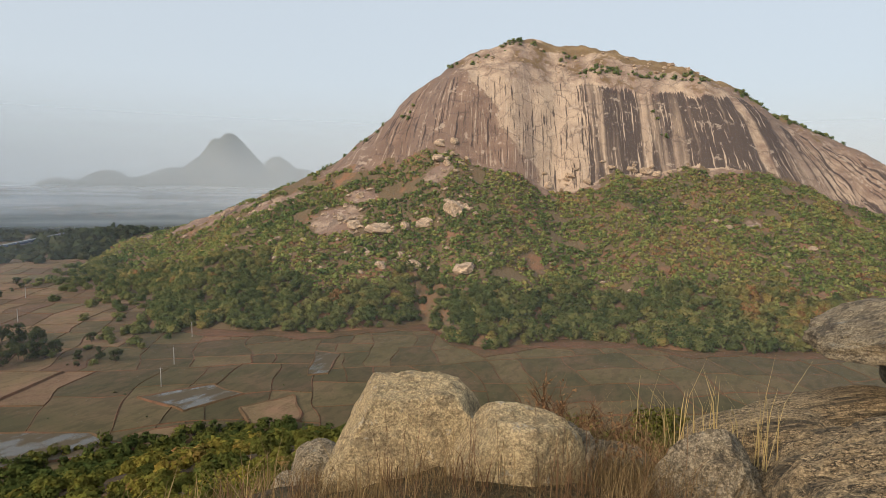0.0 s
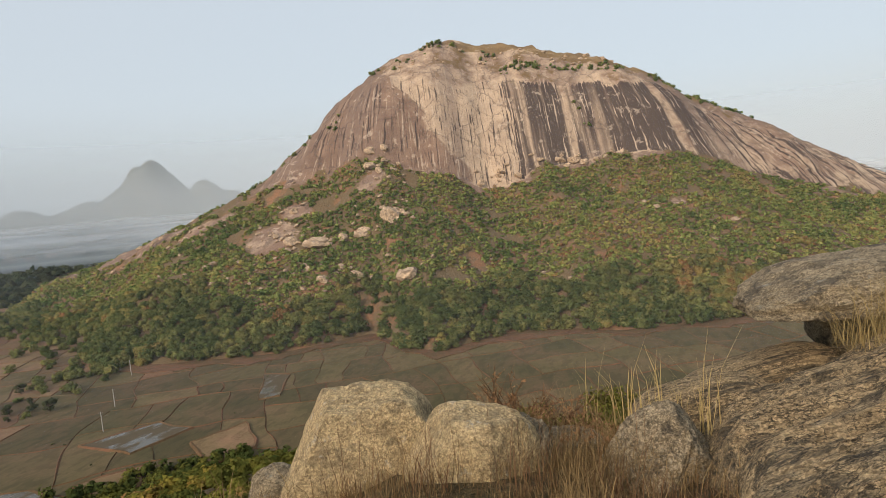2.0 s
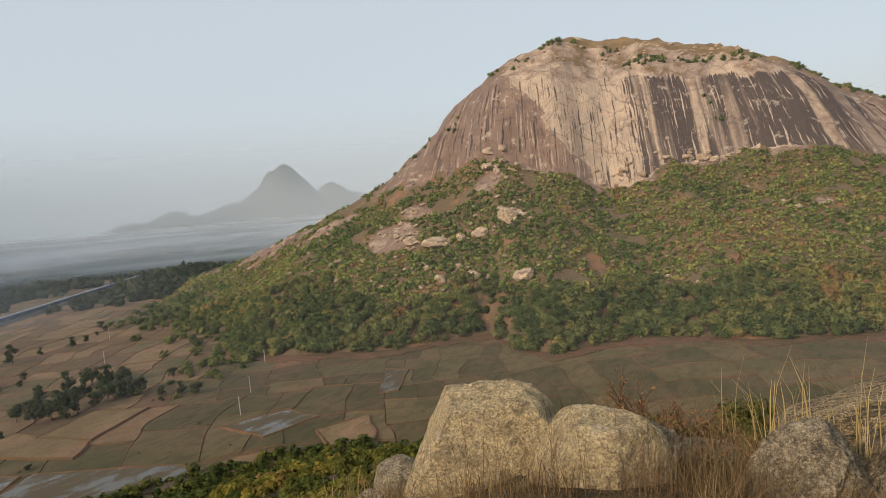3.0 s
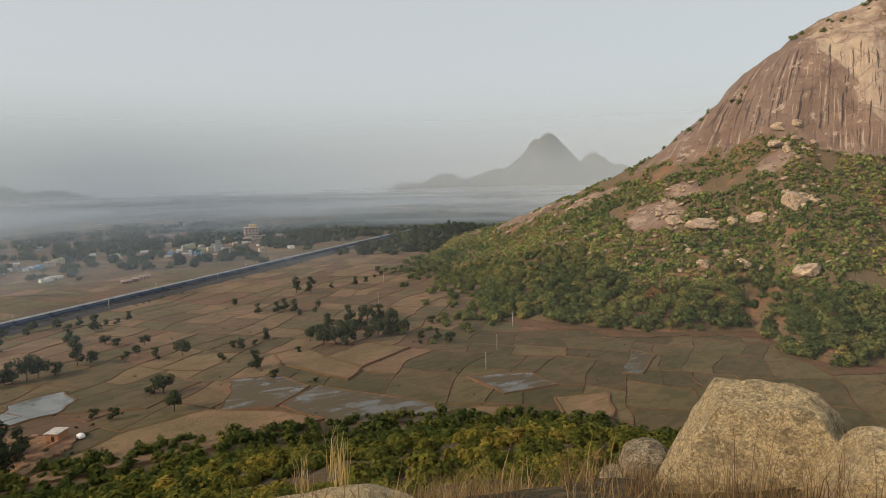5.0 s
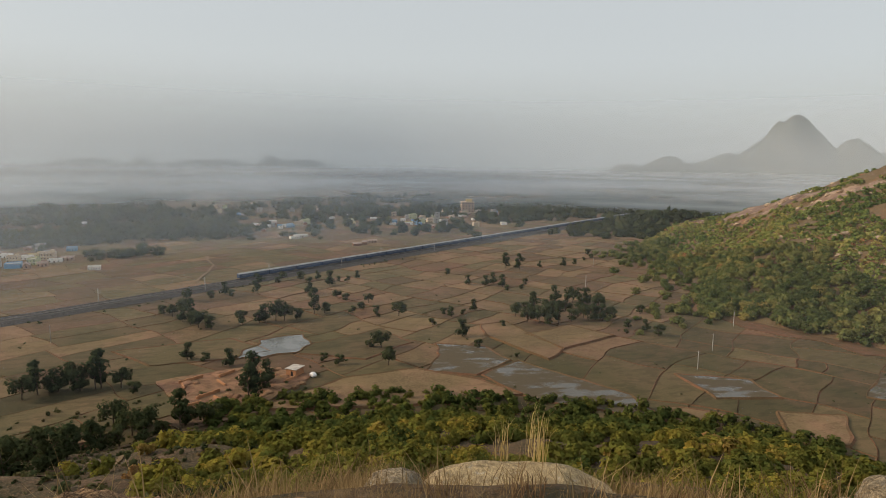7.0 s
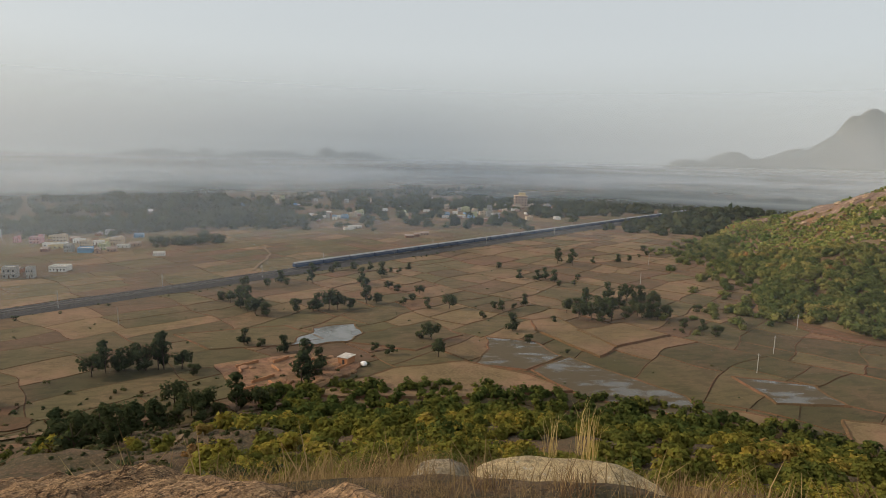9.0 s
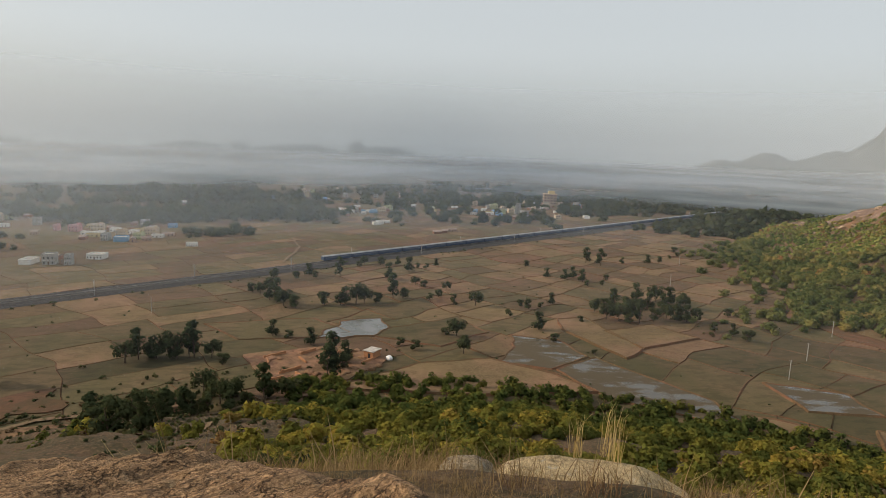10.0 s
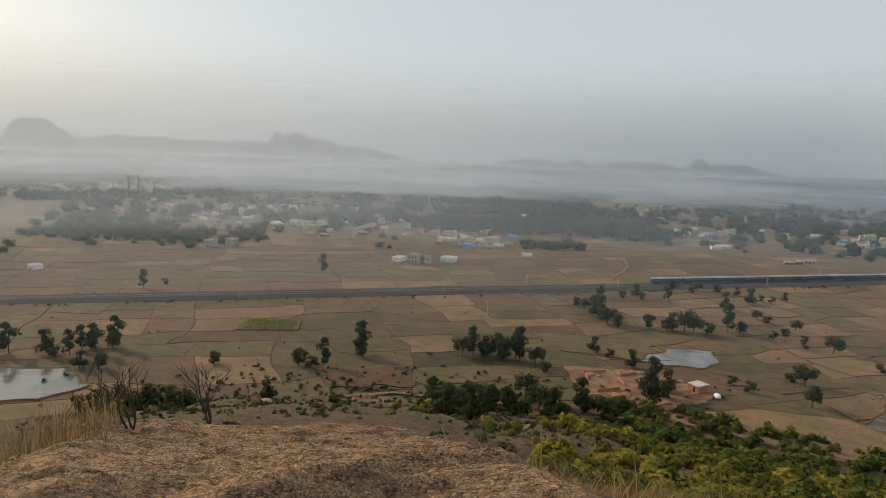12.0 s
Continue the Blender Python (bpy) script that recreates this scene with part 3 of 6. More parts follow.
# ---- morning mist ----
def veil(label, r0, lean, top, a_max, rise, fade, colour, streak=0.0, shy=False, bank=0.0, thick=0.0):
    """One thin, steep sheet standing round the near hill, its colour and opacity imitating haze, clearing towards its
    top.
    """
    m = bpy.data.materials.new("haze")
    m.use_nodes = True
    nt = m.node_tree
    nt.nodes.remove(nt.nodes["Principled BSDF"])
    v = place(nt)
    xyz = nt.nodes.new("ShaderNodeSeparateXYZ")
    nt.links.new(v, xyz.inputs[0])
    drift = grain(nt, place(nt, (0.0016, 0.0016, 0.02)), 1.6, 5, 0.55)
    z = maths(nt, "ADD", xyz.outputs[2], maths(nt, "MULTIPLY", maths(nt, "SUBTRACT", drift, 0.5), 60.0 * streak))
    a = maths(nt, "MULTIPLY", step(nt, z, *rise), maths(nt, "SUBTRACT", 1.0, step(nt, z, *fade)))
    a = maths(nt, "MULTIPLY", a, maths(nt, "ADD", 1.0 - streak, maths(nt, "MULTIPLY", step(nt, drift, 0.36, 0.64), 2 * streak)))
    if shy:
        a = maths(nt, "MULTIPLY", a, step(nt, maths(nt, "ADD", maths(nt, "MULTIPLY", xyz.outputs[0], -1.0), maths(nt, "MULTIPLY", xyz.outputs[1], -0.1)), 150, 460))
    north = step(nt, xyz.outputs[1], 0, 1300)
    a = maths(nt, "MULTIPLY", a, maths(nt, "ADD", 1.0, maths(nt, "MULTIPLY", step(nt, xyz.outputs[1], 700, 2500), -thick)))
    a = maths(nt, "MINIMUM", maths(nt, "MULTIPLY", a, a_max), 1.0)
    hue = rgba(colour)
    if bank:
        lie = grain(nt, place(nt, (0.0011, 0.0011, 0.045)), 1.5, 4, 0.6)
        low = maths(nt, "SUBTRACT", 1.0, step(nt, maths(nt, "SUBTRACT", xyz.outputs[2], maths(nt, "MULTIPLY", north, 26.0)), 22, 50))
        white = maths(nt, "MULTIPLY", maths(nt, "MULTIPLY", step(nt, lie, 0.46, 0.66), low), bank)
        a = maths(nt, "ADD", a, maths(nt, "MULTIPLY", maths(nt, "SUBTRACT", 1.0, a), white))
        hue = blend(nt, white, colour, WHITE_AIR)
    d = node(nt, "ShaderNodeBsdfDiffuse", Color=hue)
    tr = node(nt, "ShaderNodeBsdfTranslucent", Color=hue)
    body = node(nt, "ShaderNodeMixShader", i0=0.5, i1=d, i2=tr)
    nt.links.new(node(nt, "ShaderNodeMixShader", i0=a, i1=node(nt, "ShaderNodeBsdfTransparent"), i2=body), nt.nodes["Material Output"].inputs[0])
    z, az = np.linspace(-1, top, 14), np.linspace(0, TWO_PI, 145)
    zz, a2 = np.meshgrid(z, az, indexing="ij")
    rr = r0 + zz * lean
    pts = np.stack([rr * np.cos(a2), rr * np.sin(a2), zz], -1).reshape(-1, 3)
    return tagged(new("mist_layer", mesh_of("mist_layer", pts, grid_faces(len(z), len(az)), [m], smooth=True)), label, "mist", group="morning mist", kind="stuff")


# sheet tints standing in for the light that hazy air scatters
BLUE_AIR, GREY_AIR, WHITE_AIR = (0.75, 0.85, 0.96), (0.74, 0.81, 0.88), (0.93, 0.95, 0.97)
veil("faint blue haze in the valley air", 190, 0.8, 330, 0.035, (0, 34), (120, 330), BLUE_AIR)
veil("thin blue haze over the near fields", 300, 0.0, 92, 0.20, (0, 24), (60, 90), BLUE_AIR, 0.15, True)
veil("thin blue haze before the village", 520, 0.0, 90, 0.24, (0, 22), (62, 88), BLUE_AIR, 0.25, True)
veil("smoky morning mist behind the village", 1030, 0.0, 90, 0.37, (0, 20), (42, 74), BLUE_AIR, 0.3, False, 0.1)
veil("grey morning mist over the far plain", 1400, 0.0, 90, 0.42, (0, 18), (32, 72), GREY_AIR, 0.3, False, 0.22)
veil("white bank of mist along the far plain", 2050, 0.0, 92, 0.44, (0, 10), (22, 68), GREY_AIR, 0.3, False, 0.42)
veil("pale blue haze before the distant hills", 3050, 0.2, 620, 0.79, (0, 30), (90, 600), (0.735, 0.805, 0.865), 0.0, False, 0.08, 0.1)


# ---- foliage ----
def crown_cloud(rng, rx, rz, clumps, leaves, leaf):
    """Leaves gathered in uneven clumps; base at z = 0. Returns their corners and the way each one faces."""
    out, face = [], []
    for _ in range(clumps):
        th, rr = rng.uniform(0, TWO_PI), rx * math.sqrt(rng.uniform(0, 1)) * 0.66
        c = np.array([rr * math.cos(th), rr * math.sin(th), rz * rng.uniform(0.12, 0.95) * (1 - 0.35 * (rr / rx) ** 2)])
        size = rx * rng.uniform(0.4, 0.6)
        d = rng.normal(size=(leaves, 3))
        d /= np.linalg.norm(d, axis=1)[:, None]
        p = c + d * size * rng.uniform(0.55, 1.05, (leaves, 1)) * np.array([1, 1, 0.75])
        n = d * 0.8 + rng.normal(size=(leaves, 3)) * 0.5 + np.array([0, 0, 0.7])
        n /= np.linalg.norm(n, axis=1)[:, None]
        t = np.cross(n, rng.normal(size=(leaves, 3)))
        t /= np.linalg.norm(t, axis=1)[:, None] + 1e-9
        b = np.cross(n, t)
        s = leaf * rng.uniform(0.6, 1.3, (leaves, 1))
        corners = [p - t * s * 0.6 - b * s * 0.45, p + t * s * 0.6 - b * s * 0.3, p + b * s * 0.7]
        out.append(np.stack(corners, 1))
        whole = p - np.array([0, 0, rz * 0.35])
        w = d * 0.6 + 0.5 * whole / (np.linalg.norm(whole, axis=1)[:, None] + 1e-9) + rng.normal(size=(leaves, 3)) * 0.16 + np.array([0, 0, 0.32])
        face.append(np.repeat(w[:, None, :] / np.linalg.norm(w, axis=1)[:, None, None], 3, 1))
    q = np.concatenate(out)
    q[:, :, 2] = np.maximum(q[:, :, 2], 0.02)
    return q, np.concatenate(face)


def scatter(name, protos, spots, mat, label, category, rng, sink=0.2, kind="stuff", group=""):
    """Joins many plants into one mesh. spots: rows of x, y, z, size, tint."""
    vs, ts, ns = [], [], []
    for k, (x, y, z, size, tint) in enumerate(spots):
        q, n = (part_of.reshape(-1, 3) for part_of in protos[k % len(protos)])
        a = rng.uniform(0, TWO_PI)
        ca, sa = math.cos(a), math.sin(a)
        w = np.stack([(q[:, 0] * ca - q[:, 1] * sa) * size, (q[:, 0] * sa + q[:, 1] * ca) * size, q[:, 2] * size * rng.uniform(0.85, 1.2)], 1)
        vs.append(w + np.array([x, y, z - sink]))
        ns.append(np.stack([n[:, 0] * ca - n[:, 1] * sa, n[:, 0] * sa + n[:, 1] * ca, n[:, 2]], 1))
        ts.append(np.full(len(q), tint))
    v, t = np.concatenate(vs), np.concatenate(ts)
    f = np.arange(len(v)).reshape(-1, 3)
    return tagged(new(name, mesh_of(name, v, f, [mat], tint=t, puff=np.concatenate(ns))), label, category, group=group, kind=kind)


def spread(rng, n, x0, x1, y0, y1):
    return rng.uniform(x0, x1, n), rng.uniform(y0, y1, n)


# woods on the slopes of the great hill
rng = np.random.default_rng(11)
forest_protos = [crown_cloud(rng, 1.0, 1.25, 9, 26, 0.255) for _ in range(10)]
shrub_protos = [crown_cloud(rng, 1.0, 0.95, 3, 10, 0.5) for _ in range(10)]
hx, hy = spread(rng, 180000, -520, 480, 288, 740)
hz = dome_z(hx, hy)
hb, hf = shelf(hx), hill_foot(hx)
hb = np.maximum(hb, ridge(hx) * np.interp(hx, [-200, -130, -90], [0.97, 0.93, 0.0]))
up = (hy - hf) / np.maximum(505 - hf, 60)
edge = 6 * fbm(hx, hy, 40, 3, 5.0)
gap = fbm(hx, hy, 55, 4, 8.0)
ok = (hz > 0.2) & (hz < hb + edge - 2) & (rock_patch(hx, hy) < 0.35) & (hy < np.interp(hx, [-200, -120], [740, 640]))
ok &= (gap > -1.05 + 0.3 * np.clip(up, 0, 1))
ok &= clearing(hx, hy) + 0.35 * fbm(hx, hy, 9, 2, 1.0) < 0.45
belt = 0.25 + 0.08 * fbm(hx, hy, 34, 4, 12.0) + 0.25 * np.clip((-90 - hx) / 70, 0, 1)
low = up < belt
keep = rng.uniform(size=len(hx)) < np.where(low, 0.21, 0.74)
idx = np.nonzero(ok & keep)[0]
trees_at, shrubs_at = [], []
warm = 0.26 * fbm(hx, hy, 75, 3, 3.0) + 0.16 * fbm(hx, hy, 24, 3, 13.0) + 0.2 * np.clip((hx - 20) / 120, 0, 1) * np.clip(1.2 - np.abs(up - 0.55) / 0.5, 0, 1)
for i in idx:
    tint = float(np.clip(0.36 + warm[i] + rng.normal() * 0.2, 0, 1))
    if up[i] < belt[i]:
        trees_at.append((hx[i], hy[i], hz[i], rng.uniform(2.6, 4.6) * (1.05 - 0.5 * max(up[i], 0)), tint))
    else:
        shrubs_at.append((hx[i], hy[i], hz[i], 0.95 + 1.75 * rng.uniform() ** 2, tint))
scatter("hill_wood", forest_protos, trees_at, WOOD_LEAF, "dense belt of dull green trees along the foot of the hill", "woodland", rng)
scatter("hill_scrub", shrub_protos, shrubs_at, LEAF, "green and yellowing scrub covering the hill slope", "scrub", rng)

# thickets on the crown and the skyline of the great hill
crown_at = []
for cx, cy, count, sx in ((40, 598, 10, 8), (60, 598, 4, 6), (80, 596, 5, 7), (110, 578, 22, 12), (128, 576, 16, 10), (160, 572, 12, 9), (184, 573, 14, 9), (197, 562, 6, 4), (248, 576, 22, 8), (288, 590, 8, 8), (300, 600, 26, 14),
                          (330, 600, 40, 18), (360, 596, 40, 20), (400, 590, 40, 24), (-98, 541, 4, 4), (-52, 546, 4, 3), (-79, 550, 3, 3), (-18, 585, 5, 4), (6, 582, 7, 5), (28, 600, 6, 6), (150, 536, 4, 6), (-120, 545, 10, 8)):
    for _ in range(count):
        x, y = rng.normal(cx, sx), rng.normal(cy, 4)
        crown_at.append((x, y, float(dome_z(np.array([x]), np.array([y]))[0]), rng.uniform(1.2, 2.9), rng.uniform(0.0, 0.5)))
scatter("crown_thickets", forest_protos, crown_at, LEAF, "dark green thickets on the bare crown of the hill", "bushes", rng)


# ---- rocks close by ----
def rock_mesh(name, size, mat, seed, sub=5, lumps=0.16, fine=0.02, cuts=(), power=2.6, soft=0.05, smooth=True):
    """A weathered boulder: a squarish ball, cut by planes (normal, distance) and broken up by noise."""
    bm = bmesh.new()
    bmesh.ops.create_icosphere(bm, subdivisions=sub, radius=1.0)
    off = Vector((seed * 3.1, seed * 1.7, seed * 2.3))
    for v in bm.verts:
        d = v.co.normalized()
        k = (abs(d.x) ** power + abs(d.y) ** power + abs(d.z) ** power) ** (-1 / power)
        p = d * k
        for n, dist in cuts:
            n = Vector(n).normalized()
            over = p.dot(n) - dist
            if over > 0:
                p -= n * over * over / (over + soft)
        p += d * lumps * noise.fractal(d * 1.3 + off, 1.0, 2.1, 4)
        p += d * fine * noise.fractal(d * 6.0 + off, 0.7, 2.2, 5)
        v.co = Vector((p.x * size[0], p.y * size[1], p.z * size[2]))
    me = bpy.data.meshes.new(name)
    bm.to_mesh(me)
    bm.free()
    me.materials.append(mat)
    if smooth:
        me.polygons.foreach_set("use_smooth", np.ones(len(me.polygons), dtype=bool))
    return me


def boulder(x, y, z, size, mat, seed, label, turn=(0, 0, 0), group="foreground rocks", **kw):
    ob = new("boulder", rock_mesh("boulder", size, mat, seed, **kw))
    ob.matrix_world = pose(x, y, z, *turn)
    return tagged(ob, label, "boulder", group=group)


boulder(-0.64, 6.98, 76.62, (0.92, 0.62, 1.16), GRANITE, 1.0, "large flat-topped golden granite boulder in dry grass", (0, 2, 4), sub=6, lumps=0.05, fine=0.03, power=3.6,
        cuts=(((-0.86, -0.05, 0.5), 0.7), ((-0.1, 0, 1), 0.9), ((0.8, -0.1, 0.6), 1.1), ((0.1, -0.9, 0.4), 0.9), ((-0.6, -0.1, 0.8), 0.98)))
boulder(0.42, 6.12, 77.0, (0.74, 0.46, 0.78), GRANITE, 2.0, "squat golden granite boulder leaning beside the large one", (0, 3, -6), sub=6, lumps=0.06, fine=0.035, power=3.2,
        cuts=(((-0.85, -0.1, 0.52), 0.62), ((0.05, 0, 1), 0.92), ((0.8, -0.5, 0.2), 0.85), ((-0.3, -0.2, 0.9), 0.96), ((0.42, -0.3, -0.85), 0.5)))
boulder(1.02, 6.35, 77.02, (0.3, 0.36, 0.52), GREY_GRANITE, 2.5, "dark lichened rock wedged against the squat boulder", (0, 4, 10), lumps=0.12, fine=0.05)
boulder(2.28, 5.86, 76.88, (0.64, 0.5, 0.8), GREY_GRANITE, 3.0, "pointed grey lichened rock in dry grass", (0, 4, 15), sub=6, lumps=0.08, fine=0.045, power=3.2,
        cuts=(((-0.72, -0.1, 0.7), 0.62), ((0.6, -0.3, 0.72), 0.7), ((0.1, -0.9, 0.3), 0.8), ((-0.1, 0, 1), 0.95)))
boulder(6.42, 8.85, 77.97, (1.62, 1.2, 0.48), GREY_GRANITE, 4.0, "broad overhanging granite boulder above a dark hollow", (0, -9, -22), sub=6, lumps=0.07, fine=0.04, power=2.8,
        cuts=(((-0.35, -0.2, -1), 0.55), ((0, 0, 1), 0.9), ((-0.6, -0.2, 0.55), 0.86)))
boulder(7.3, 9.3, 77.4, (1.3, 0.8, 0.66), GREY_GRANITE, 12.0, "dark rock in the hollow under the overhang", (0, 0, -15), lumps=0.1)
boulder(8.1, 9.3, 78.3, (0.9, 0.7, 0.22), GREY_GRANITE, 5.0, "flat grey rock behind the overhang", (0, -5, 10), lumps=0.1)
boulder(6.75, 7.35, 78.12, (0.34, 0.3, 0.26), GREY_GRANITE, 6.0, "small rounded pale rock in dry grass", (0, 0, 30), lumps=0.1)
boulder(5.0, 9.1, 76.75, (1.1, 0.5, 0.3), SLAB, 7.0, "low dark water-stained rock under the overhang", (0, -14, -14), lumps=0.08)
boulder(3.6, 8.0, 76.8, (0.9, 0.4, 0.34), SLAB, 7.5, "low layered rock at the edge of the slab", (0, -10, -10), lumps=0.08)
boulder(-2.55, 11.1, 74.75, (0.42, 0.4, 0.5), GREY_GRANITE, 8.0, "small pale grey rock on the grassy slope", (0, 0, 30), lumps=0.15)
boulder(-2.95, 10.7, 74.5, (0.3, 0.3, 0.3), GREY_GRANITE, 8.5, "small grey stone on the grassy slope", (0, 0, 60), lumps=0.15)
boulder(-8.75, 6.35, 73.3, (0.95, 0.8, 0.82), GREY_GRANITE, 9.0, "grey pitted granite rock below the slab", (0, 12, 35), lumps=0.1, fine=0.04, cuts=(((0.7, 0.2, 0.7), 0.62),))
boulder(-9.2, 10.1, 71.75, (2.45, 1.5, 0.98), GRANITE, 10.0, "long low granite boulder amid tall grass", (0, 0, 44), sub=6, lumps=0.06, fine=0.02, power=3.0, cuts=(((0, 0, 1), 0.86), ((0.7, 0, 0.7), 0.86)))
boulder(1.55, 7.0, 76.9, (0.5, 0.3, 0.2), GREY_GRANITE, 11.0, "low grey stone half hidden in russet weeds", (0, 3, 10), lumps=0.12)


def ledges(x, y, size, seed, depth):
    """Thin exfoliated sheets: smooth ground with small broken steps."""
    f = fbm(x, y, size, 4, seed) * 2.6
    k = np.floor(f)
    return depth * (k + np.clip((f - k - 0.86) / 0.14, 0, 1))


def sheet_rock(mat, x0, x1, y0, y1, height, label, stepsize=0.06):
    xs, ys = np.arange(x0, x1, stepsize), np.arange(y0, y1, stepsize)
    x, y = np.meshgrid(xs, ys, indexing="xy")
    rim = np.minimum(np.minimum(x - x0, x1 - x), np.minimum(y - y0, y1 - y)) + 0.35 * fbm(x, y, 1.3, 3, 3.0)
    z = height(x, y) - 2.2 * np.clip(1 - rim / 0.9, 0, 1.6) ** 2
    v = np.stack([x, y, z], -1).reshape(-1, 3)
    ob = new("rock_slab", mesh_of("rock_slab", v, grid_faces(len(ys), len(xs)), [mat], smooth=True))
    return tagged(ob, label, "rock slab", group="foreground rocks")


def left_height(x, y):
    z = np.interp(-x, [0, 3, 5, 7.4, 11, 14, 16, 18, 20, 24], [78.5, 78.15, 77.35, 76.3, 74.7, 73.4, 72.5, 71.3, 69.0, 63])
    north = np.interp(x, [-22, -17, -12, -8, -5, -3, -1], [-1.95, -0.75, -0.05, 0.40, 0.80, 1.13, 1.65]) + 0.08 * fbm(x, y, 2.2, 3, 4.0)
    south = -1.7 + 0.385 * x + 0.2 * fbm(x, y, 2.6, 3, 6.0)
    z = z + 0.08 - 0.85 * np.maximum(0, y - north) ** 1.3 - 0.03 * np.maximum(0, y - north + 1.6) ** 1.6
    z = z - 0.6 * np.maximum(0, south - y) ** 1.3
    u, v = -x * 0.6 + y * 0.8, x * 0.8 + y * 0.6
    z = z + 0.07 * fbm(x, y, 3.4, 2, 2.0) + ledges(u * 0.42, v, 2.4, 5.0, 0.06) + ledges(u * 0.4, v + 0.2 * np.sin(u), 0.75, 9.0, 0.026) + 0.02 * fbm(u * 0.5, v, 0.4, 4, 1.0)
    crease = np.exp(-((v + 9.3 - 0.3 * np.sin(u)) / 0.2) ** 2) + 0.7 * np.exp(-((v + 6.6 - 0.25 * np.sin(1.3 * u)) / 0.14) ** 2)
    return z - 0.16 * crease


def slab_right(x, y):
    z = 77.56 + 0.30 * (x - 2.33) - 0.235 * (y - 5.05)
    sheet = 1 / (1 + np.exp((y - 5.52 - 0.05 * (x - 3) + 0.05 * np.sin(3 * x)) / 0.035))
    under = np.exp(-((y - 5.60 - 0.05 * (x - 3) + 0.05 * np.sin(3 * x)) / 0.05) ** 2)
    z = z + 0.27 * sheet - 0.06 * under - 0.12
    lip = np.maximum(0, y - (7.05 + 0.12 * np.maximum(x - 4.0, 0) + 0.12 * np.sin(2.3 * x)))
    z = z - 1.6 * lip ** 1.3
    z = z - 1.3 * np.maximum(0, 2.4 + 0.10 * np.sin(3 * y) + 0.4 * np.maximum(-2.0, y - 4.66) - x) ** 1.2
    far = y - 0.06 * x
    return z + 0.03 * fbm(x, y, 2.5, 4, 1.0) + ledges(x * 0.22, far, 1.5, 3.0, 0.05) + ledges(x * 0.16, far, 0.5, 8.0, 0.028) + 0.012 * fbm(x * 0.2, far, 0.35, 4, 2.0)


sheet_rock(RED_SLAB, -21.6, -1.2, -9.4, 3.6, left_height, "great weathered reddish granite slab sloping away underfoot", 0.06)
sheet_rock(SLAB, 1.5, 10.6, -1.4, 8.4, slab_right, "banded grey granite slab tilting up from the grass", 0.04)

# boulders on the slope of the great hill
pale = [rock_mesh("boulder", (1, 0.8, 0.8), PALE_ROCK, 20 + k, sub=2, lumps=0.34, fine=0.16, power=5.0, soft=0.015, smooth=False, cuts=(((-0.4 + 0.2 * k, -0.3, 0.9), 0.62), ((0.7, -0.2 - 0.1 * k, 0.4), 0.7), ((-0.5, -0.7, 0.1 * k), 0.72), ((-0.8, 0.3, 0.5 - 0.1 * k), 0.7))) for k in range(5)]
HILL_STONES = [(-11, 432, 8.2), (-1, 436, 2.8), (3, 431, 2.2), (-17, 444, 3.2), (-6, 439, 5.0), (-65, 428, 8.6), (-55, 426, 2.7), (-45, 431, 4.3), (-33, 431, 6.0), (-19, 460, 2.9), (-84, 438, 5.4), (-4, 368, 7.2), (-25, 391, 2.2), (-35, 390, 5.0), (-45, 399, 3.3), (-56, 385, 3.7),
               (-67, 402, 2.6), (-69, 406, 1.9), (-115, 418, 2.0), (-134, 425, 3.3), (-138, 422, 2.0), (-167, 459, 1.8), (-152, 409, 2.0), (-172, 430, 2.1), (-26, 495, 6.4), (-8, 489, 3.6), (-4, 500, 2.7), (-19, 487, 3.6), (-12, 476, 2.6), (-26, 507, 5.1), (-14, 505, 4.1)]
HILL_STONES += [(-85, 473, 3.1), (-78, 480, 3.5), (-94, 475, 2.6), (140, 510, 5.0), (128, 511, 4.2), (148, 509, 4.4), (133, 506, 3.4), (112, 509, 3.4), (79, 505, 4.6), (92, 502, 3.8), (60, 500, 3.8), (176, 431, 3.0), (218, 405, 2.9), (192, 380, 1.9), (169, 435, 2.5), (157, 464, 1.8), (119, 435, 1.6), (93, 361, 1.4), (117, 351, 2.0), (80, 374, 2.1)]
stone_rnd = random.Random(3)
outcrops = [(stone_rnd.gauss(cx, sx), stone_rnd.gauss(cy, sy), stone_rnd.uniform(0.9, r1)) for cx, cy, sx, sy, n, r1 in ((-93, 458, 10, 16, 34, 2.4), (-60, 430, 18, 6, 10, 2.6), (-40, 393, 20, 8, 9, 2.2), (-12, 438, 8, 6, 5, 2.6), (-20, 492, 9, 8, 8, 3.2), (138, 509, 16, 3, 10, 3.2), (72, 503, 14, 3, 8, 2.6), (-165, 492, 18, 8, 14, 3.2), (-215, 528, 24, 8, 12, 3)) for _ in range(n)]
for x, y, r in HILL_STONES + outcrops + [(stone_rnd.gauss(-50, 75), stone_rnd.uniform(365, 480), stone_rnd.uniform(0.8, 1.9)) for _ in range(60)] + [(stone_rnd.uniform(-10, 230), stone_rnd.uniform(575, 605), stone_rnd.uniform(1.2, 3.4)) for _ in range(40)]:
    ob = new("boulder", pale[stone_rnd.randrange(5)])
    ob.matrix_world = pose(x, y, float(dome_z(np.array([float(x)]), np.array([float(y)]))[0]) + r * 0.25, stone_rnd.uniform(-15, 15), stone_rnd.uniform(-15, 15), stone_rnd.uniform(0, 360)) @ Matrix.Diagonal((r, r, r * stone_rnd.uniform(0.5, 0.85), 1))
    tagged(ob, "pale weathered boulder on the hill", "boulder", group="boulders on the great hill")


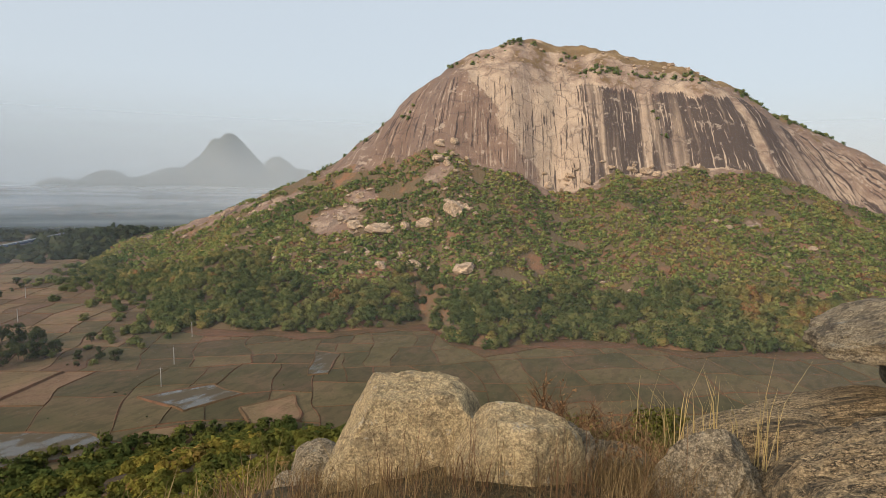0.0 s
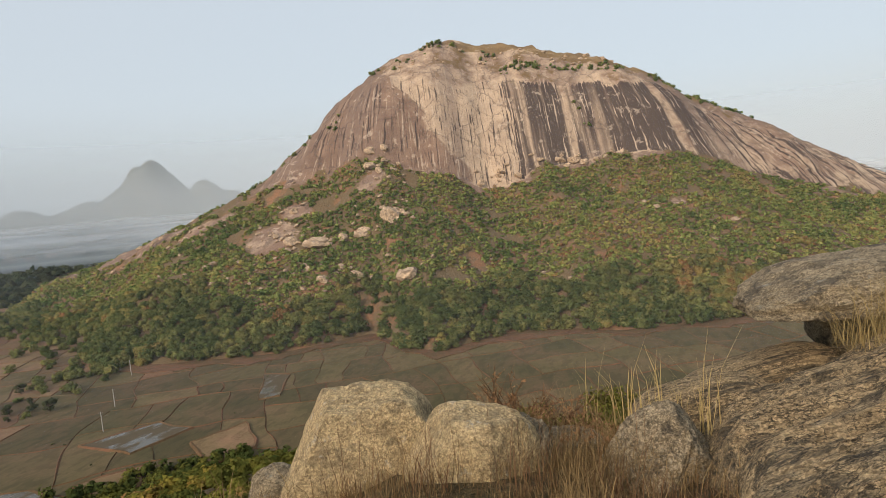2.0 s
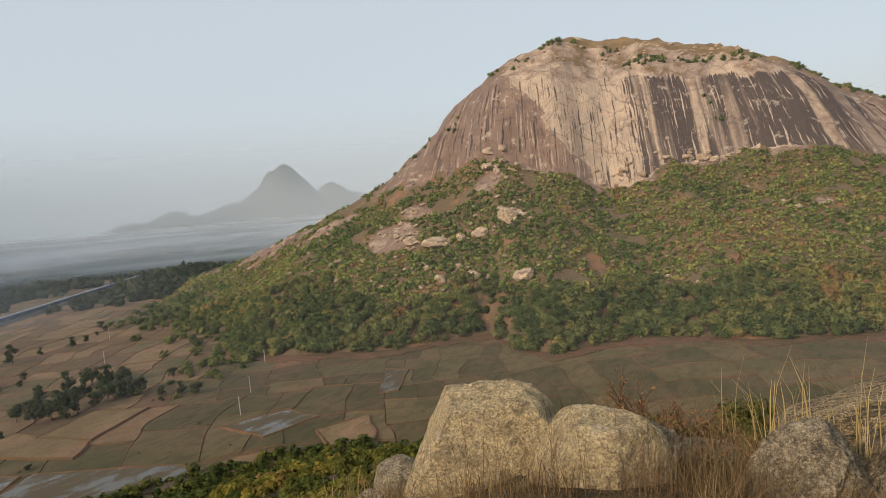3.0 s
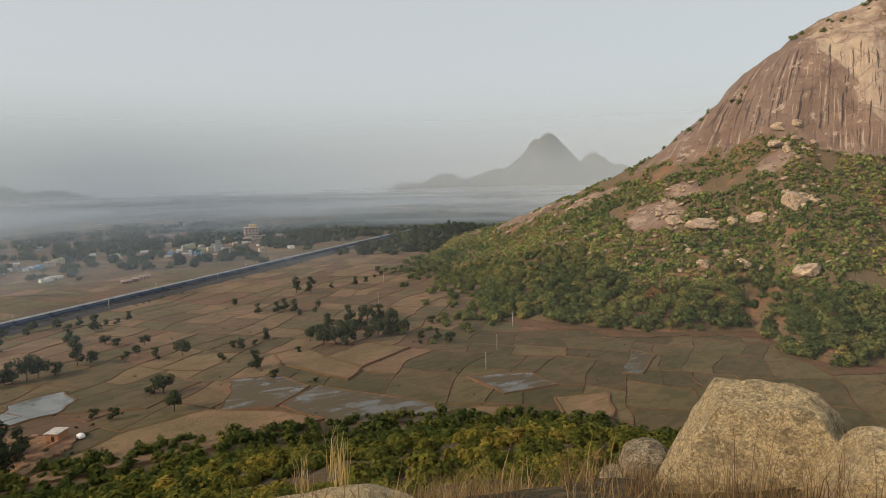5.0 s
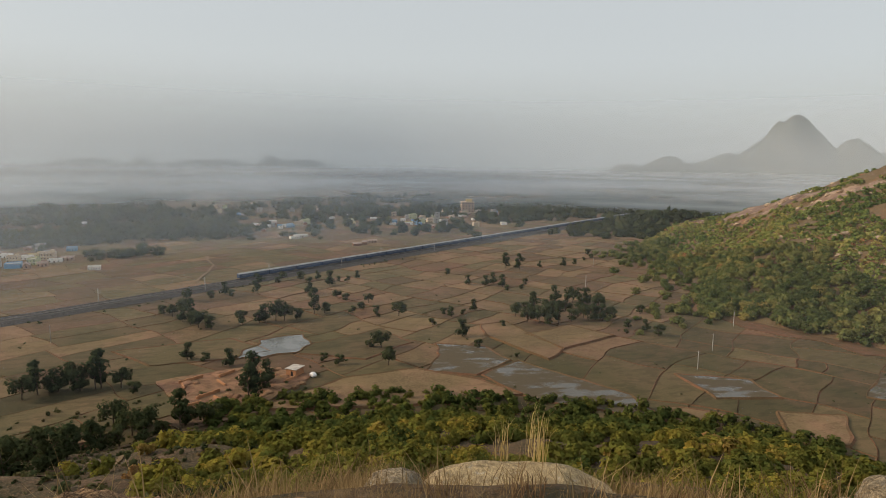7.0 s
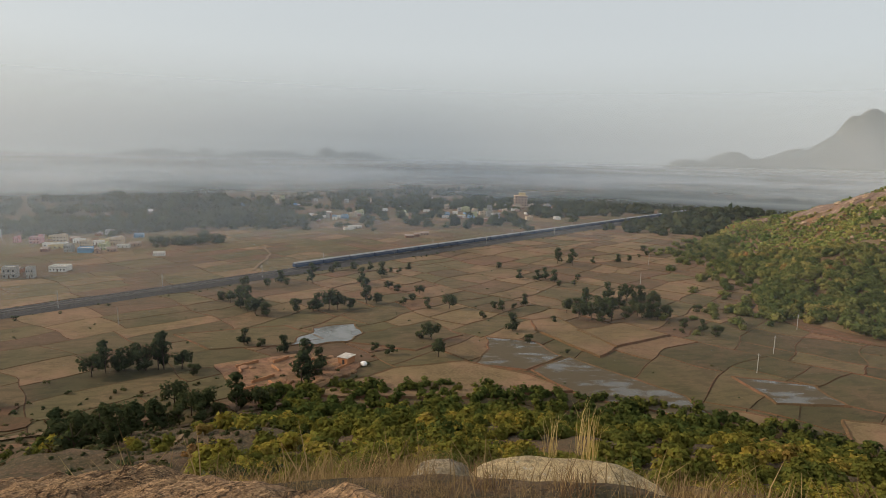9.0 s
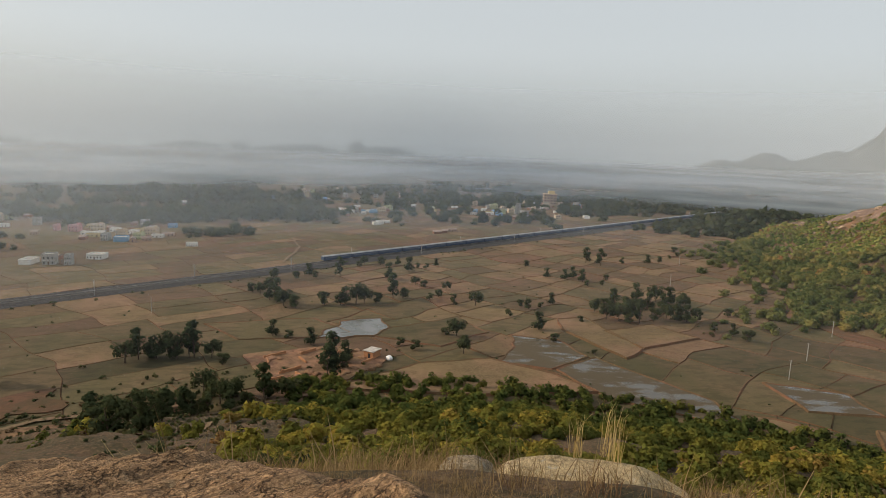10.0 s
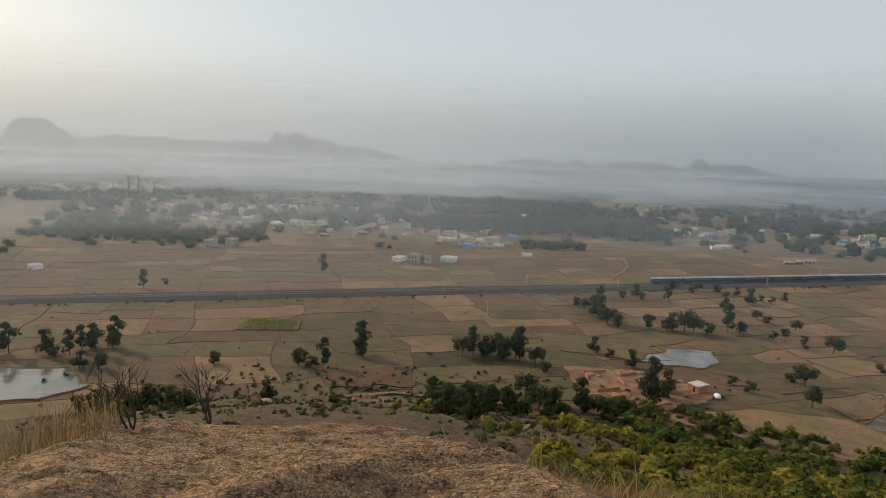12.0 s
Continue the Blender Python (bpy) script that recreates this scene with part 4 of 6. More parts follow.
# ---- fields of the plain ----
RAIL = lambda y: -350.0 - 0.24 * y
TURN = math.degrees(math.atan(0.24))
UX, UY = -0.24 / math.hypot(1, 0.24), 1 / math.hypot(1, 0.24)
rng = np.random.default_rng(5)
rnd = random.Random(7)


def from_rail(s, q):
    """A place s metres along the railway and q metres to its near side."""
    return -350.0 + s * UX + q * UY, s * UY - q * UX


def wobble(x, y):
    a, b = np.array([x]), np.array([y])
    return x + 5.5 * fbm(a, b, 105, 3, 1.0)[0], y + 5.5 * fbm(a, b, 105, 3, 2.0)[0]


def split(s0, s1, q0, q1, out, grow=1.0):
    w, h = s1 - s0, q1 - q0
    if (w < 46 * grow and h < 26 * grow) or (w * h < 800 * grow * grow and rnd.random() < 0.6):
        out.append((s0, s1, q0, q1))
        return
    k = rnd.uniform(0.36, 0.64)
    if w > h * 1.7 if rnd.random() < 0.8 else w > h:
        split(s0, s0 + w * k, q0, q1, out, grow)
        split(s0 + w * k, s1, q0, q1, out, grow)
    else:
        split(s0, s1, q0, q0 + h * k, out, grow)
        split(s0, s1, q0 + h * k, q1, out, grow)


def outline(corners, per=6, rough=0.0, seed=0.0):
    """A closed line through corners with slightly wandering edges."""
    pts = []
    for k, (x0, y0) in enumerate(corners):
        x1, y1 = corners[(k + 1) % len(corners)]
        for j in range(per):
            f = j / per
            x, y = x0 + (x1 - x0) * f, y0 + (y1 - y0) * f
            n = noise.noise_vector(Vector((x * 0.11, y * 0.11, seed))) * rough
            pts.append((x + n.x, y + n.y))
    return pts


def inset(pts, gap):
    cx, cy = sum(p[0] for p in pts) / len(pts), sum(p[1] for p in pts) / len(pts)
    out = []
    for x, y in pts:
        d = math.hypot(x - cx, y - cy)
        k = max(0.2, 1 - gap / max(d, 1e-6))
        out.append((cx + (x - cx) * k, cy + (y - cy) * k))
    return out


def plot_mesh(name, pts, z, mat):
    n = len(pts)
    v = [(x, y, z) for x, y in pts] + [(x, y, -0.05) for x, y in pts]
    f = [tuple(range(n))] + [(i, n + i, n + (i + 1) % n, (i + 1) % n) for i in range(n)]
    return mesh_of(name, v, f, [mat])


bund_v, bund_f = [], []


def add_bund(pts, z, top, width):
    inner = inset(pts, width)
    n, o = len(pts), len(bund_v)
    mid = inset(pts, width * 0.45)
    bund_v.extend([(x, y, -0.05) for x, y in pts] + [(x, y, top) for x, y in mid] + [(x, y, z) for x, y in inner])
    for i in range(n):
        j = (i + 1) % n
        bund_f.append((o + i, o + j, o + n + j, o + n + i))
        bund_f.append((o + n + i, o + n + j, o + 2 * n + j, o + 2 * n + i))


cells = []
split(-520, 560, 9, 190, cells)
split(-520, 420, 190, 340, cells)
split(-60, 420, 340, 660, cells, 0.9)
split(560, 1250, 9, 150, cells, 1.3)
split(-620, 900, -190, -9, cells)
split(-620, 1000, -420, -190, cells, 1.5)
shared_rest = {m: ([], []) for m in (STRAW, SOIL, OLIVE, DAMP, RED_SOIL)}
near_plots = 0
for s0, s1, q0, q1 in cells:
    corners = [from_rail(s, q) for s, q in ((s0, q0), (s1, q0), (s1, q1), (s0, q1))]
    cx, cy = sum(c[0] for c in corners) / 4, sum(c[1] for c in corners) / 4
    if math.hypot(cx, cy) < 172 or float(dome_z(np.array([cx]), np.array([cy]))[0]) > 3 or cx > 260:
        continue
    pts = [wobble(*p) for p in outline(corners, 6)]
    wet = 1 / (1 + math.exp((-cx - 175 + 0.25 * (cy - 200)) / 18)) if cy > 90 else 0.05
    pick = rnd.random()
    if pick < wet:
        mat = DAMP if rnd.random() < 0.6 else OLIVE
    elif cy > 150 and cx > RAIL(cy):
        mat = STRAW if rnd.random() < 0.5 else SOIL if rnd.random() < 0.45 else OLIVE
    else:
        mat = OLIVE if rnd.random() < 0.45 else SOIL if rnd.random() < 0.62 else STRAW
    if mat in (SOIL, STRAW) and rnd.random() < 0.13:
        mat = RED_SOIL
    z = rnd.uniform(0.08, 0.22)
    quiet = 0.4 if cy < 60 or q1 < 0 else 1.0
    add_bund(pts, z, z + rnd.uniform(0.04, 0.28) * quiet, rnd.uniform(0.2, 0.6) * (0.4 + 0.6 * quiet))
    inner = inset(pts, 0.3)
    if -330 < cx < -20 and -150 < cy < 330 and near_plots < 290:
        near_plots += 1
        add_part("field_plot", plot_mesh("field_plot", inner, z, mat), ground)
    else:
        vv, ff = shared_rest[mat]
        o = len(vv)
        vv.extend((x, y, z) for x, y in inner)
        ff.append(tuple(range(o, o + len(inner))))
for k, (mat, (vv, ff)) in enumerate(shared_rest.items()):
    if vv:
        ob = add_part("far_field_plots", mesh_of("far_field_plots", vv, ff, [mat]), ground)
        tagged(ob, "patchwork of small dry fields", kind="stuff")


def wet_mat():
    m, nt, b = material("still_pond_water", rough=0.12)
    b.inputs["Specular IOR Level"].default_value = 0.48
    v = place(nt)
    f = grain(nt, v, 0.09, 5)
    feed(nt, b, blend(nt, step(nt, f, 0.4, 0.6), (0.10, 0.097, 0.08), (0.15, 0.145, 0.13)), relief(nt, grain(nt, v, 1.5, 3), 0.01, 0.12))
    return m


def paddy_mat():
    m, nt, b = material("flooded_paddy", rough=0.2)
    b.inputs["Specular IOR Level"].default_value = 0.35
    v = place(nt, (1, 0.35, 1), turn=35)
    f = grain(nt, v, 0.16, 6, 0.65)
    wet = step(nt, f, 0.49, 0.6)
    feed(nt, b, blend(nt, wet, (0.088, 0.066, 0.037), (0.085, 0.072, 0.05)), None, maths(nt, "SUBTRACT", 0.9, maths(nt, "MULTIPLY", wet, 0.8)))
    return m


WATER, PADDY = wet_mat(), paddy_mat()


def patch(name, corners, mat, label, category, z=0.55, rough=1.6, seed=0.0, rim=0.25, kind="structure", per=8):
    pts = outline(corners, per, rough, seed)
    ob = new(name, plot_mesh(name, pts, z, mat))
    if rim:
        out = inset(pts, -1.0)
        add_bund(out, z, z + rim, 1.6)
    return tagged(ob, label, category, kind=kind)


patch("pond", [(-236, 88), (-246, 96), (-256, 108), (-254, 126), (-238, 122), (-230, 110)], WATER, "still brown pond reflecting the pale sky", "water", 0.5, 2.5, 1.0)
patch("pond", [(-210, -152), (-212, -121), (-196, -108), (-183, -118), (-182, -150)], WATER, "large pale pond beside the trees", "water", 0.5, 3.0, 2.0)
patch("paddy_field", [(-206, 166), (-191, 180), (-170, 176), (-165, 154), (-180, 140), (-192, 158)], PADDY, "flooded paddy field with shallow shining water", "water", 0.5, 1.5, 3.0)
patch("paddy_field", [(-164, 155), (-168, 178), (-118, 182), (-98, 172), (-136, 152)], PADDY, "flooded paddy field with streaks of water", "water", 0.48, 1.5, 4.0)
patch("paddy_field", [(-72, 284), (-66, 248), (-58, 250), (-60, 280)], PADDY, "wet strip of paddy beside a bund", "water", 0.5, 1.0, 5.0)
patch("paddy_field", [(-120, 215), (-100, 232), (-84, 222), (-98, 204)], PADDY, "damp paddy field with puddles", "water", 0.5, 1.0, 6.0)
patch("straw_field", [(-217, 203), (-213, 217), (-166, 204), (-161, 189), (-203, 193)], STRAW, "bright straw-coloured stubble field", "field", 0.75, 1.0, 7.0, 0.3)
patch("straw_field", [(-192, 209), (-190, 238), (-166, 240), (-167, 206)], STRAW, "pale straw-coloured stubble field", "field", 0.8, 1.0, 8.0, 0.3)
patch("straw_field", [(-183, 74), (-192, 110), (-184, 139), (-160, 150), (-141, 152), (-158, 112)], STRAW, "long pale tan field along the wood", "field", 0.7, 1.0, 9.0, 0.25)
patch("straw_field", [(-80, 208), (-64, 222), (-55, 199), (-66, 187)], STRAW, "pale bare earth plot by the trees", "field", 0.7, 2.0, 10.0, 0.2)
patch("straw_field", [(-104, 182), (-90, 193), (-84, 180), (-92, 172)], STRAW, "small pale bare earth plot", "field", 0.7, 2.0, 11.0, 0.2)
patch("green_field", [(-276, 52), (-266, 98), (-238, 104), (-240, 84), (-248, 60)], OLIVE, "damp green grazing field beside the pond", "field", 0.4, 1.5, 12.0, 0.2)
patch("green_field", [(-229, 112), (-238, 124), (-240, 160), (-214, 158), (-206, 130)], OLIVE, "short green field by the pond", "field", 0.42, 1.5, 13.0, 0.2)
patch("clay_yard", [(-229, 56), (-224, 92), (-202, 104), (-184, 76), (-192, 54)], CLAY, "dug-over yard of orange clay among ruined walls", "ground", 0.6, 2.5, 14.0, 0.0, per=12)
patch("green_field", [(-282, -80), (-284, -56), (-266, -54), (-264, -80)], OLIVE, "small vegetable garden of green rows", "field", 0.45, 0.6, 16.0, 0.2)
patch("clay_yard", [(-216, -34), (-222, -6), (-206, 2), (-200, -30)], BUND, "bare dug earth beside dry scrub", "ground", 0.5, 6.0, 17.0, 0.0, per=12)
edge_x = [-150 + 16 * k for k in range(24)]
patch("earth_bank", [(x, float(hill_foot(x)) - 9 - 4 * math.sin(x * 0.13)) for x in edge_x] + [(x, float(hill_foot(x)) + 10) for x in reversed(edge_x)], BUND, "worn reddish earth along the foot of the hill", "ground", 0.5, 4.0, 18.0, 0.0, per=3)
patch("clay_yard", [(-196, -20), (-192, -2), (-186, 10), (-180, 4), (-184, -22)], CLAY, "bare orange earth bank by the track", "ground", 0.5, 2.5, 15.0, 0.0)


def track(name, pts, width, mat, label, z=0.62):
    """A worn earth track along a line of places."""
    fine = []
    for k in range(len(pts) - 1):
        for j in range(6):
            f = j / 6
            x, y = pts[k][0] + (pts[k + 1][0] - pts[k][0]) * f, pts[k][1] + (pts[k + 1][1] - pts[k][1]) * f
            n = noise.noise_vector(Vector((x * 0.06, y * 0.06, 3.0)))
            fine.append((x + 3 * n.x, y + 3 * n.y))
    v, f = [], []
    for k, (x, y) in enumerate(fine):
        a, b = fine[max(k - 1, 0)], fine[min(k + 1, len(fine) - 1)]
        dx, dy = b[0] - a[0], b[1] - a[1]
        d = math.hypot(dx, dy) or 1
        v += [(x - dy / d * width, y + dx / d * width, z), (x + dy / d * width, y - dx / d * width, z)]
        if k:
            f.append((2 * k - 2, 2 * k - 1, 2 * k + 1, 2 * k))
    return tagged(new(name, mesh_of(name, v, f, [mat])), label, "track", kind="structure")


track("dirt_track", [(-402, 126), (-432, 143), (-462, 157), (-511, 168)], 0.9, DIRT, "pale winding earth path through fields")
track("dirt_track", [(-186, -60), (-188, -20), (-186, 16), (-181, 30), (-181, 48), (-180, 80)], 0.7, DIRT, "pale earth track below the hill")
track("dirt_track", [(-192, -40), (-196, -8), (-193, 16), (-190, 40)], 0.9, DIRT, "pale rutted earth track past the yard")
track("dirt_track", [(-214, -104), (-196, -96), (-184, -98)], 1.0, DIRT, "pale footpath beside the pond")
track("dirt_track", [(-560, 180), (-520, 230), (-470, 262)], 1.4, DIRT, "pale earth path by the village")
bunds = add_part("field_bunds", mesh_of("field_bunds", bund_v, bund_f, [BUND]), ground)
tagged(bunds, "low reddish earth banks between fields", kind="stuff")


# ---- railway and train ----
def along(y0, y1, stepsize, profile, name, mat, dz=0.0):
    ys = np.arange(y0, y1 + 1, stepsize)
    v, n = [], len(profile)
    for y in ys:
        for q, z in profile:
            v.append((RAIL(y) + q * UY, y - q * UX, z + dz))
    f = [(i * n + j, i * n + j + 1, (i + 1) * n + j + 1, (i + 1) * n + j) for i in range(len(ys) - 1) for j in range(n - 1)]
    return mesh_of(name, v, f, [mat])


railway = tagged(new("railway"), "low dark railway embankment with two tracks", "railway", kind="structure")
add_part("embankment", along(-900, 1700, 50, [(-8, 0.2), (-5, 1.9), (5, 1.9), (8, 0.2)], "embankment", BALLAST), railway)
for q in (-3.3, -1.62, 1.62, 3.3):
    add_part("rail", along(-900, 1700, 50, [(q - 0.09, 1.9), (q - 0.09, 2.2), (q + 0.09, 2.2), (q + 0.09, 1.9)], "rail", STEEL), railway)

NAVY = plain_mat("navy_coach_paint", (0.025, 0.05, 0.11), 0.5, 0.2, 0.3)
ROOF = plain_mat("pale_grey_coach_roof", (0.33, 0.34, 0.34), 0.7, 0.2, 0.2)
PANE = plain_mat("pale_coach_window", (0.16, 0.19, 0.23), 0.3, 0.3, 0.5)
UNDER = plain_mat("black_running_gear", (0.03, 0.03, 0.03), 0.8, 0.2)
train = tagged(new("train"), "long dark blue passenger train standing on the far track", "train")
y_tail, coach_len = 148.0, 23.4
train.matrix_world = pose(RAIL(y_tail) - 2.46, y_tail, 2.2, 0, 0, TURN)


def coach_meshes():
    bm = box_bm([((0, 11.4, 1.95), (3.2, 22.8, 2.5))], 0.12)
    body = bpy.data.meshes.new("coach")
    bm.to_mesh(body)
    bm.free()
    body.materials.append(NAVY)
    v, f, n = [], [], 9
    for y in (0.1, 22.7):
        for j in range(n):
            a = math.pi * j / (n - 1)
            v.append((1.62 * math.cos(a), y, 3.2 + 0.75 * math.sin(a)))
    f = [(j, j + 1, n + j + 1, n + j) for j in range(n - 1)] + [tuple(range(n)), tuple(range(2 * n - 1, n - 1, -1))]
    roof = mesh_of("roof", v, f, [ROOF], smooth=False)
    w = box_bm([((sx * 1.6, 2.2 + k * 1.68, 2.35), (0.05, 1.0, 0.75)) for sx in (-1, 1) for k in range(12)])
    win = bpy.data.meshes.new("window_row")
    w.to_mesh(win)
    w.free()
    win.materials.append(PANE)
    g = box_bm([((0, dy, 0.45), (2.4, 2.2, 0.4)) for dy in (-1.3, 1.3)] + [((sx, dy, 0.45), (0.14, 0.9, 0.9)) for sx in (-0.85, 0.85) for dy in (-1.25, 1.25)])
    bog = bpy.data.meshes.new("bogie")
    g.to_mesh(bog)
    g.free()
    bog.materials.append(UNDER)
    return body, roof, win, bog


body_me, roof_me, win_me, bogie_me = coach_meshes()
for k in range(29):
    coach = add_part("coach", body_me, train, m=pose(0, k * coach_len + 0.3, 0))
    add_part("roof", roof_me, coach)
    tagged(add_part("window_row", win_me, coach), kind="stuff")
    for dy in (4.0, 18.8):
        add_part("bogie", bogie_me, coach, m=pose(0, dy, 0))


def mast():
    t = tagged(new("railway_mast"), "grey overhead-line mast with bracket arm beside the track", "mast", group="masts along the railway")
    part("pole", box_bm([((0, 0, 3.9), (0.3, 0.3, 7.8))], 0.04), POLE, t)
    part("bracket", box_bm([((-1.6, 0, 6.9), (3.2, 0.1, 0.1)), ((-1.5, 0, 6.2), (3.0, 0.08, 0.08), 0)]), STEEL, t)
    return t


first = mast()
first.matrix_world = pose(*from_rail(-380, 6.2), 0.9, 0, 0, TURN)
for k in range(1, 30):
    copy_thing(first, pose(*from_rail(-380 + 56 * k, 6.2 if k % 2 else -6.2), 0.9, 0, 0, TURN + (0 if k % 2 else 180)))
for (x, y) in ((-127, 257), (-293, 392), (-248, 325), (-305, 34), (-141, 305), (-118, 228)):
    t = tagged(new("field_pole"), "slim pale concrete pole standing in a field", "pole", group="poles in the fields")
    t.matrix_world = pose(x, y, 0.1)
    part("pole", box_bm([((0, 0, 3.8), (0.24, 0.24, 7.6))], 0.05), POLE, t)
    part("crossarm", box_bm([((0, 0, 7.2), (1.5, 0.1, 0.12))]), STEEL, t)


# ---- villages ----
def hill_track(pts, width, label):
    """A worn footpath laid on the near hillside."""
    v, f = [], []
    for k in range(len(pts) - 1):
        for i in range(20):
            g = i / 20
            x, y = pts[k][0] + (pts[k + 1][0] - pts[k][0]) * g, pts[k][1] + (pts[k + 1][1] - pts[k][1]) * g
            n = noise.noise_vector(Vector((x * 0.12, y * 0.12, 5.0)))
            for side in (-width, width):
                q = (x + n.x, y + n.y + side)
                v.append((q[0], q[1], max(0.62, float(own_z(np.array([q[0]]), np.array([q[1]]))[0]) + 0.25)))
            if len(v) > 2:
                o = len(v) - 4
                f.append((o, o + 1, o + 3, o + 2))
    return tagged(new("dirt_track", mesh_of("dirt_track", v, f, [DIRT])), label, "track", kind="structure")


hill_track([(-92, 8), (-122, 14), (-136, 19), (-152, 27), (-172, 44)], 0.8, "pale footpath winding down the brown slope")
hill_track([(-94, 15), (-104, 19), (-112, 22)], 0.6, "short pale footpath on the brown slope")


def wall_mat(name, colour):
    m, nt, b = material(name, rough=0.9)
    v = place(nt, world_space=False)
    f, g = grain(nt, v, 0.6, 6, 0.7), grain(nt, place(nt, (1, 1, 0.15), world_space=False), 1.8, 5)
    col = blend(nt, maths(nt, "MULTIPLY", step(nt, f, 0.45, 0.7), 0.4), colour, tuple(c * 0.6 for c in colour))
    col = blend(nt, maths(nt, "MULTIPLY", step(nt, g, 0.55, 0.75), 0.35), col, (0.12, 0.1, 0.08))
    feed(nt, b, col)
    return m


PAINTS = [wall_mat(n, c) for n, c in (("whitewash", (0.86, 0.83, 0.77)), ("cream_wall", (0.62, 0.5, 0.36)), ("pink_wall", (0.62, 0.32, 0.33)), ("blue_wall", (0.22, 0.40, 0.60)),
                                      ("yellow_wall", (0.62, 0.5, 0.26)), ("brick_wall", (0.34, 0.17, 0.11)), ("grey_plaster", (0.40, 0.38, 0.35)), ("lime_wall", (0.48, 0.5, 0.29)), ("salmon_wall", (0.50, 0.35, 0.27)))]
DARK = plain_mat("dark_window_opening", (0.035, 0.035, 0.04), 0.4, 0.2)
CONCRETE = plain_mat("weathered_roof_concrete", (0.5, 0.46, 0.41), 0.95, 0.35, 0.8)
TIN = plain_mat("rusty_tin_roof", (0.36, 0.27, 0.22), 0.6, 0.45, 0.5)
WOOD = plain_mat("brown_painted_door", (0.14, 0.08, 0.05), 0.7, 0.3)


def house(w, d, floors, paint, label, tin=False, stair=False):
    """A village house with its parts; front towards +x."""
    t = tagged(new("house"), label, "house", group="village houses")
    h = 3.1 * floors
    part("wall", box_bm([((0, 0, h / 2), (w, d, h))]), paint, t)
    if tin:
        v = [(-w / 2 - 0.5, -d / 2 - 0.4, h - 0.1), (w / 2 + 0.5, -d / 2 - 0.4, h - 0.1), (w / 2 + 0.5, d / 2 + 0.4, h - 0.1), (-w / 2 - 0.5, d / 2 + 0.4, h - 0.1), (0, -d / 2 - 0.4, h + w * 0.22), (0, d / 2 + 0.4, h + w * 0.22)]
        add_part("roof", mesh_of("roof", v, [(0, 4, 5, 3), (1, 2, 5, 4), (0, 1, 4), (2, 3, 5), (0, 3, 2, 1)], [TIN]), t)
    else:
        part("roof", box_bm([((0, 0, h + 0.09), (w + 0.7, d + 0.7, 0.18))]), CONCRETE, t)
        part("parapet", box_bm([((sx * (w / 2 - 0.1), 0, h + 0.58), (0.2, d, 0.8)) for sx in (-1, 1)] + [((0, sy * (d / 2 - 0.1), h + 0.58), (w - 0.4, 0.2, 0.8)) for sy in (-1, 1)]), paint, t)
    if stair:
        part("stair_head", box_bm([((-w / 4, d / 4, h + 1.35), (2.6, 2.8, 2.34))]), paint, t)
    n = max(2, int(d / 3))
    for fl in range(floors):
        for k in range(n):
            y = -d / 2 + (k + 0.5) * d / n
            if fl == 0 and k == n // 2:
                part("door", box_bm([((w / 2 + 0.02, y, 1.05), (0.08, 1.1, 2.1))]), WOOD, t)
            else:
                part("window", box_bm([((w / 2 + 0.02, y, fl * 3.1 + 1.6), (0.08, 1.2, 1.2))]), DARK, t)
        part("window", box_bm([((0, -d / 2 - 0.02, fl * 3.1 + 1.6), (1.3, 0.08, 1.2))]), DARK, t)
        if fl:
            part("ledge", box_bm([((w / 2 + 0.45, 0, fl * 3.1), (0.9, d, 0.16))]), CONCRETE, t)
    return t


models = [
    house(8, 11, 1, PAINTS[0], "low whitewashed village house with flat concrete roof"),
    house(9, 12, 2, PAINTS[1], "two-storey cream village house with flat roof", stair=True),
    house(8, 10, 2, PAINTS[2], "two-storey bright pink village house", stair=True),
    house(9, 13, 1, PAINTS[3], "low blue-painted village house with flat roof"),
    house(9, 12, 1, PAINTS[4], "low yellow village house with flat roof"),
    house(7, 10, 1, PAINTS[5], "low brick house with rusty tin roof", tin=True),
    house(8, 11, 2, PAINTS[6], "two-storey grey unpainted house with flat roof"),
    house(9, 11, 2, PAINTS[7], "two-storey lime green village house", stair=True),
    house(7, 9, 1, PAINTS[8], "small salmon house with rusty tin roof", tin=True),
    house(10, 15, 1, PAINTS[0], "long white shed with pale flat roof"),
]
spots = [(6, -446, -6), (0, -452, -17), (6, -440, 4), (5, -461, -4), (9, -457, 20), (9, -490, 84), (3, -529, 40), (8, -521, 47), (6, -536, 30), (8, -524, 57), (6, -613, 66), (5, -622, 58), (2, -594, 11), (2, -602, -2), (0, -541, 67), (8, -546, 76), (0, -566, 52), (6, -570, 66), (0, -583, 40),
         (3, -684, 313), (3, -675, 322), (0, -700, 300), (3, -692, 330), (0, -668, 306), (0, -791, 457), (0, -784, 468), (7, -693, 514), (7, -701, 522), (6, -689, 501), (4, -607, 434), (8, -614, 446), (2, -663, 645), (4, -657, 752), (1, -663, 766), (1, -672, 813), (5, -594, 484), (8, -600, 493)]
spots += [(6, -610, 503), (5, -588, 470), (0, -579, 284), (0, -585, 292), (0, -573, 277), (5, -501, 315), (8, -506, 327), (5, -497, 304), (9, -380, -237), (9, -344, -242), (6, -485, -166), (6, -493, -152), (8, -562, -102), (5, -566, -90), (3, -796, -105), (1, -725, -300), (0, -634, -40), (2, -647, -55)]
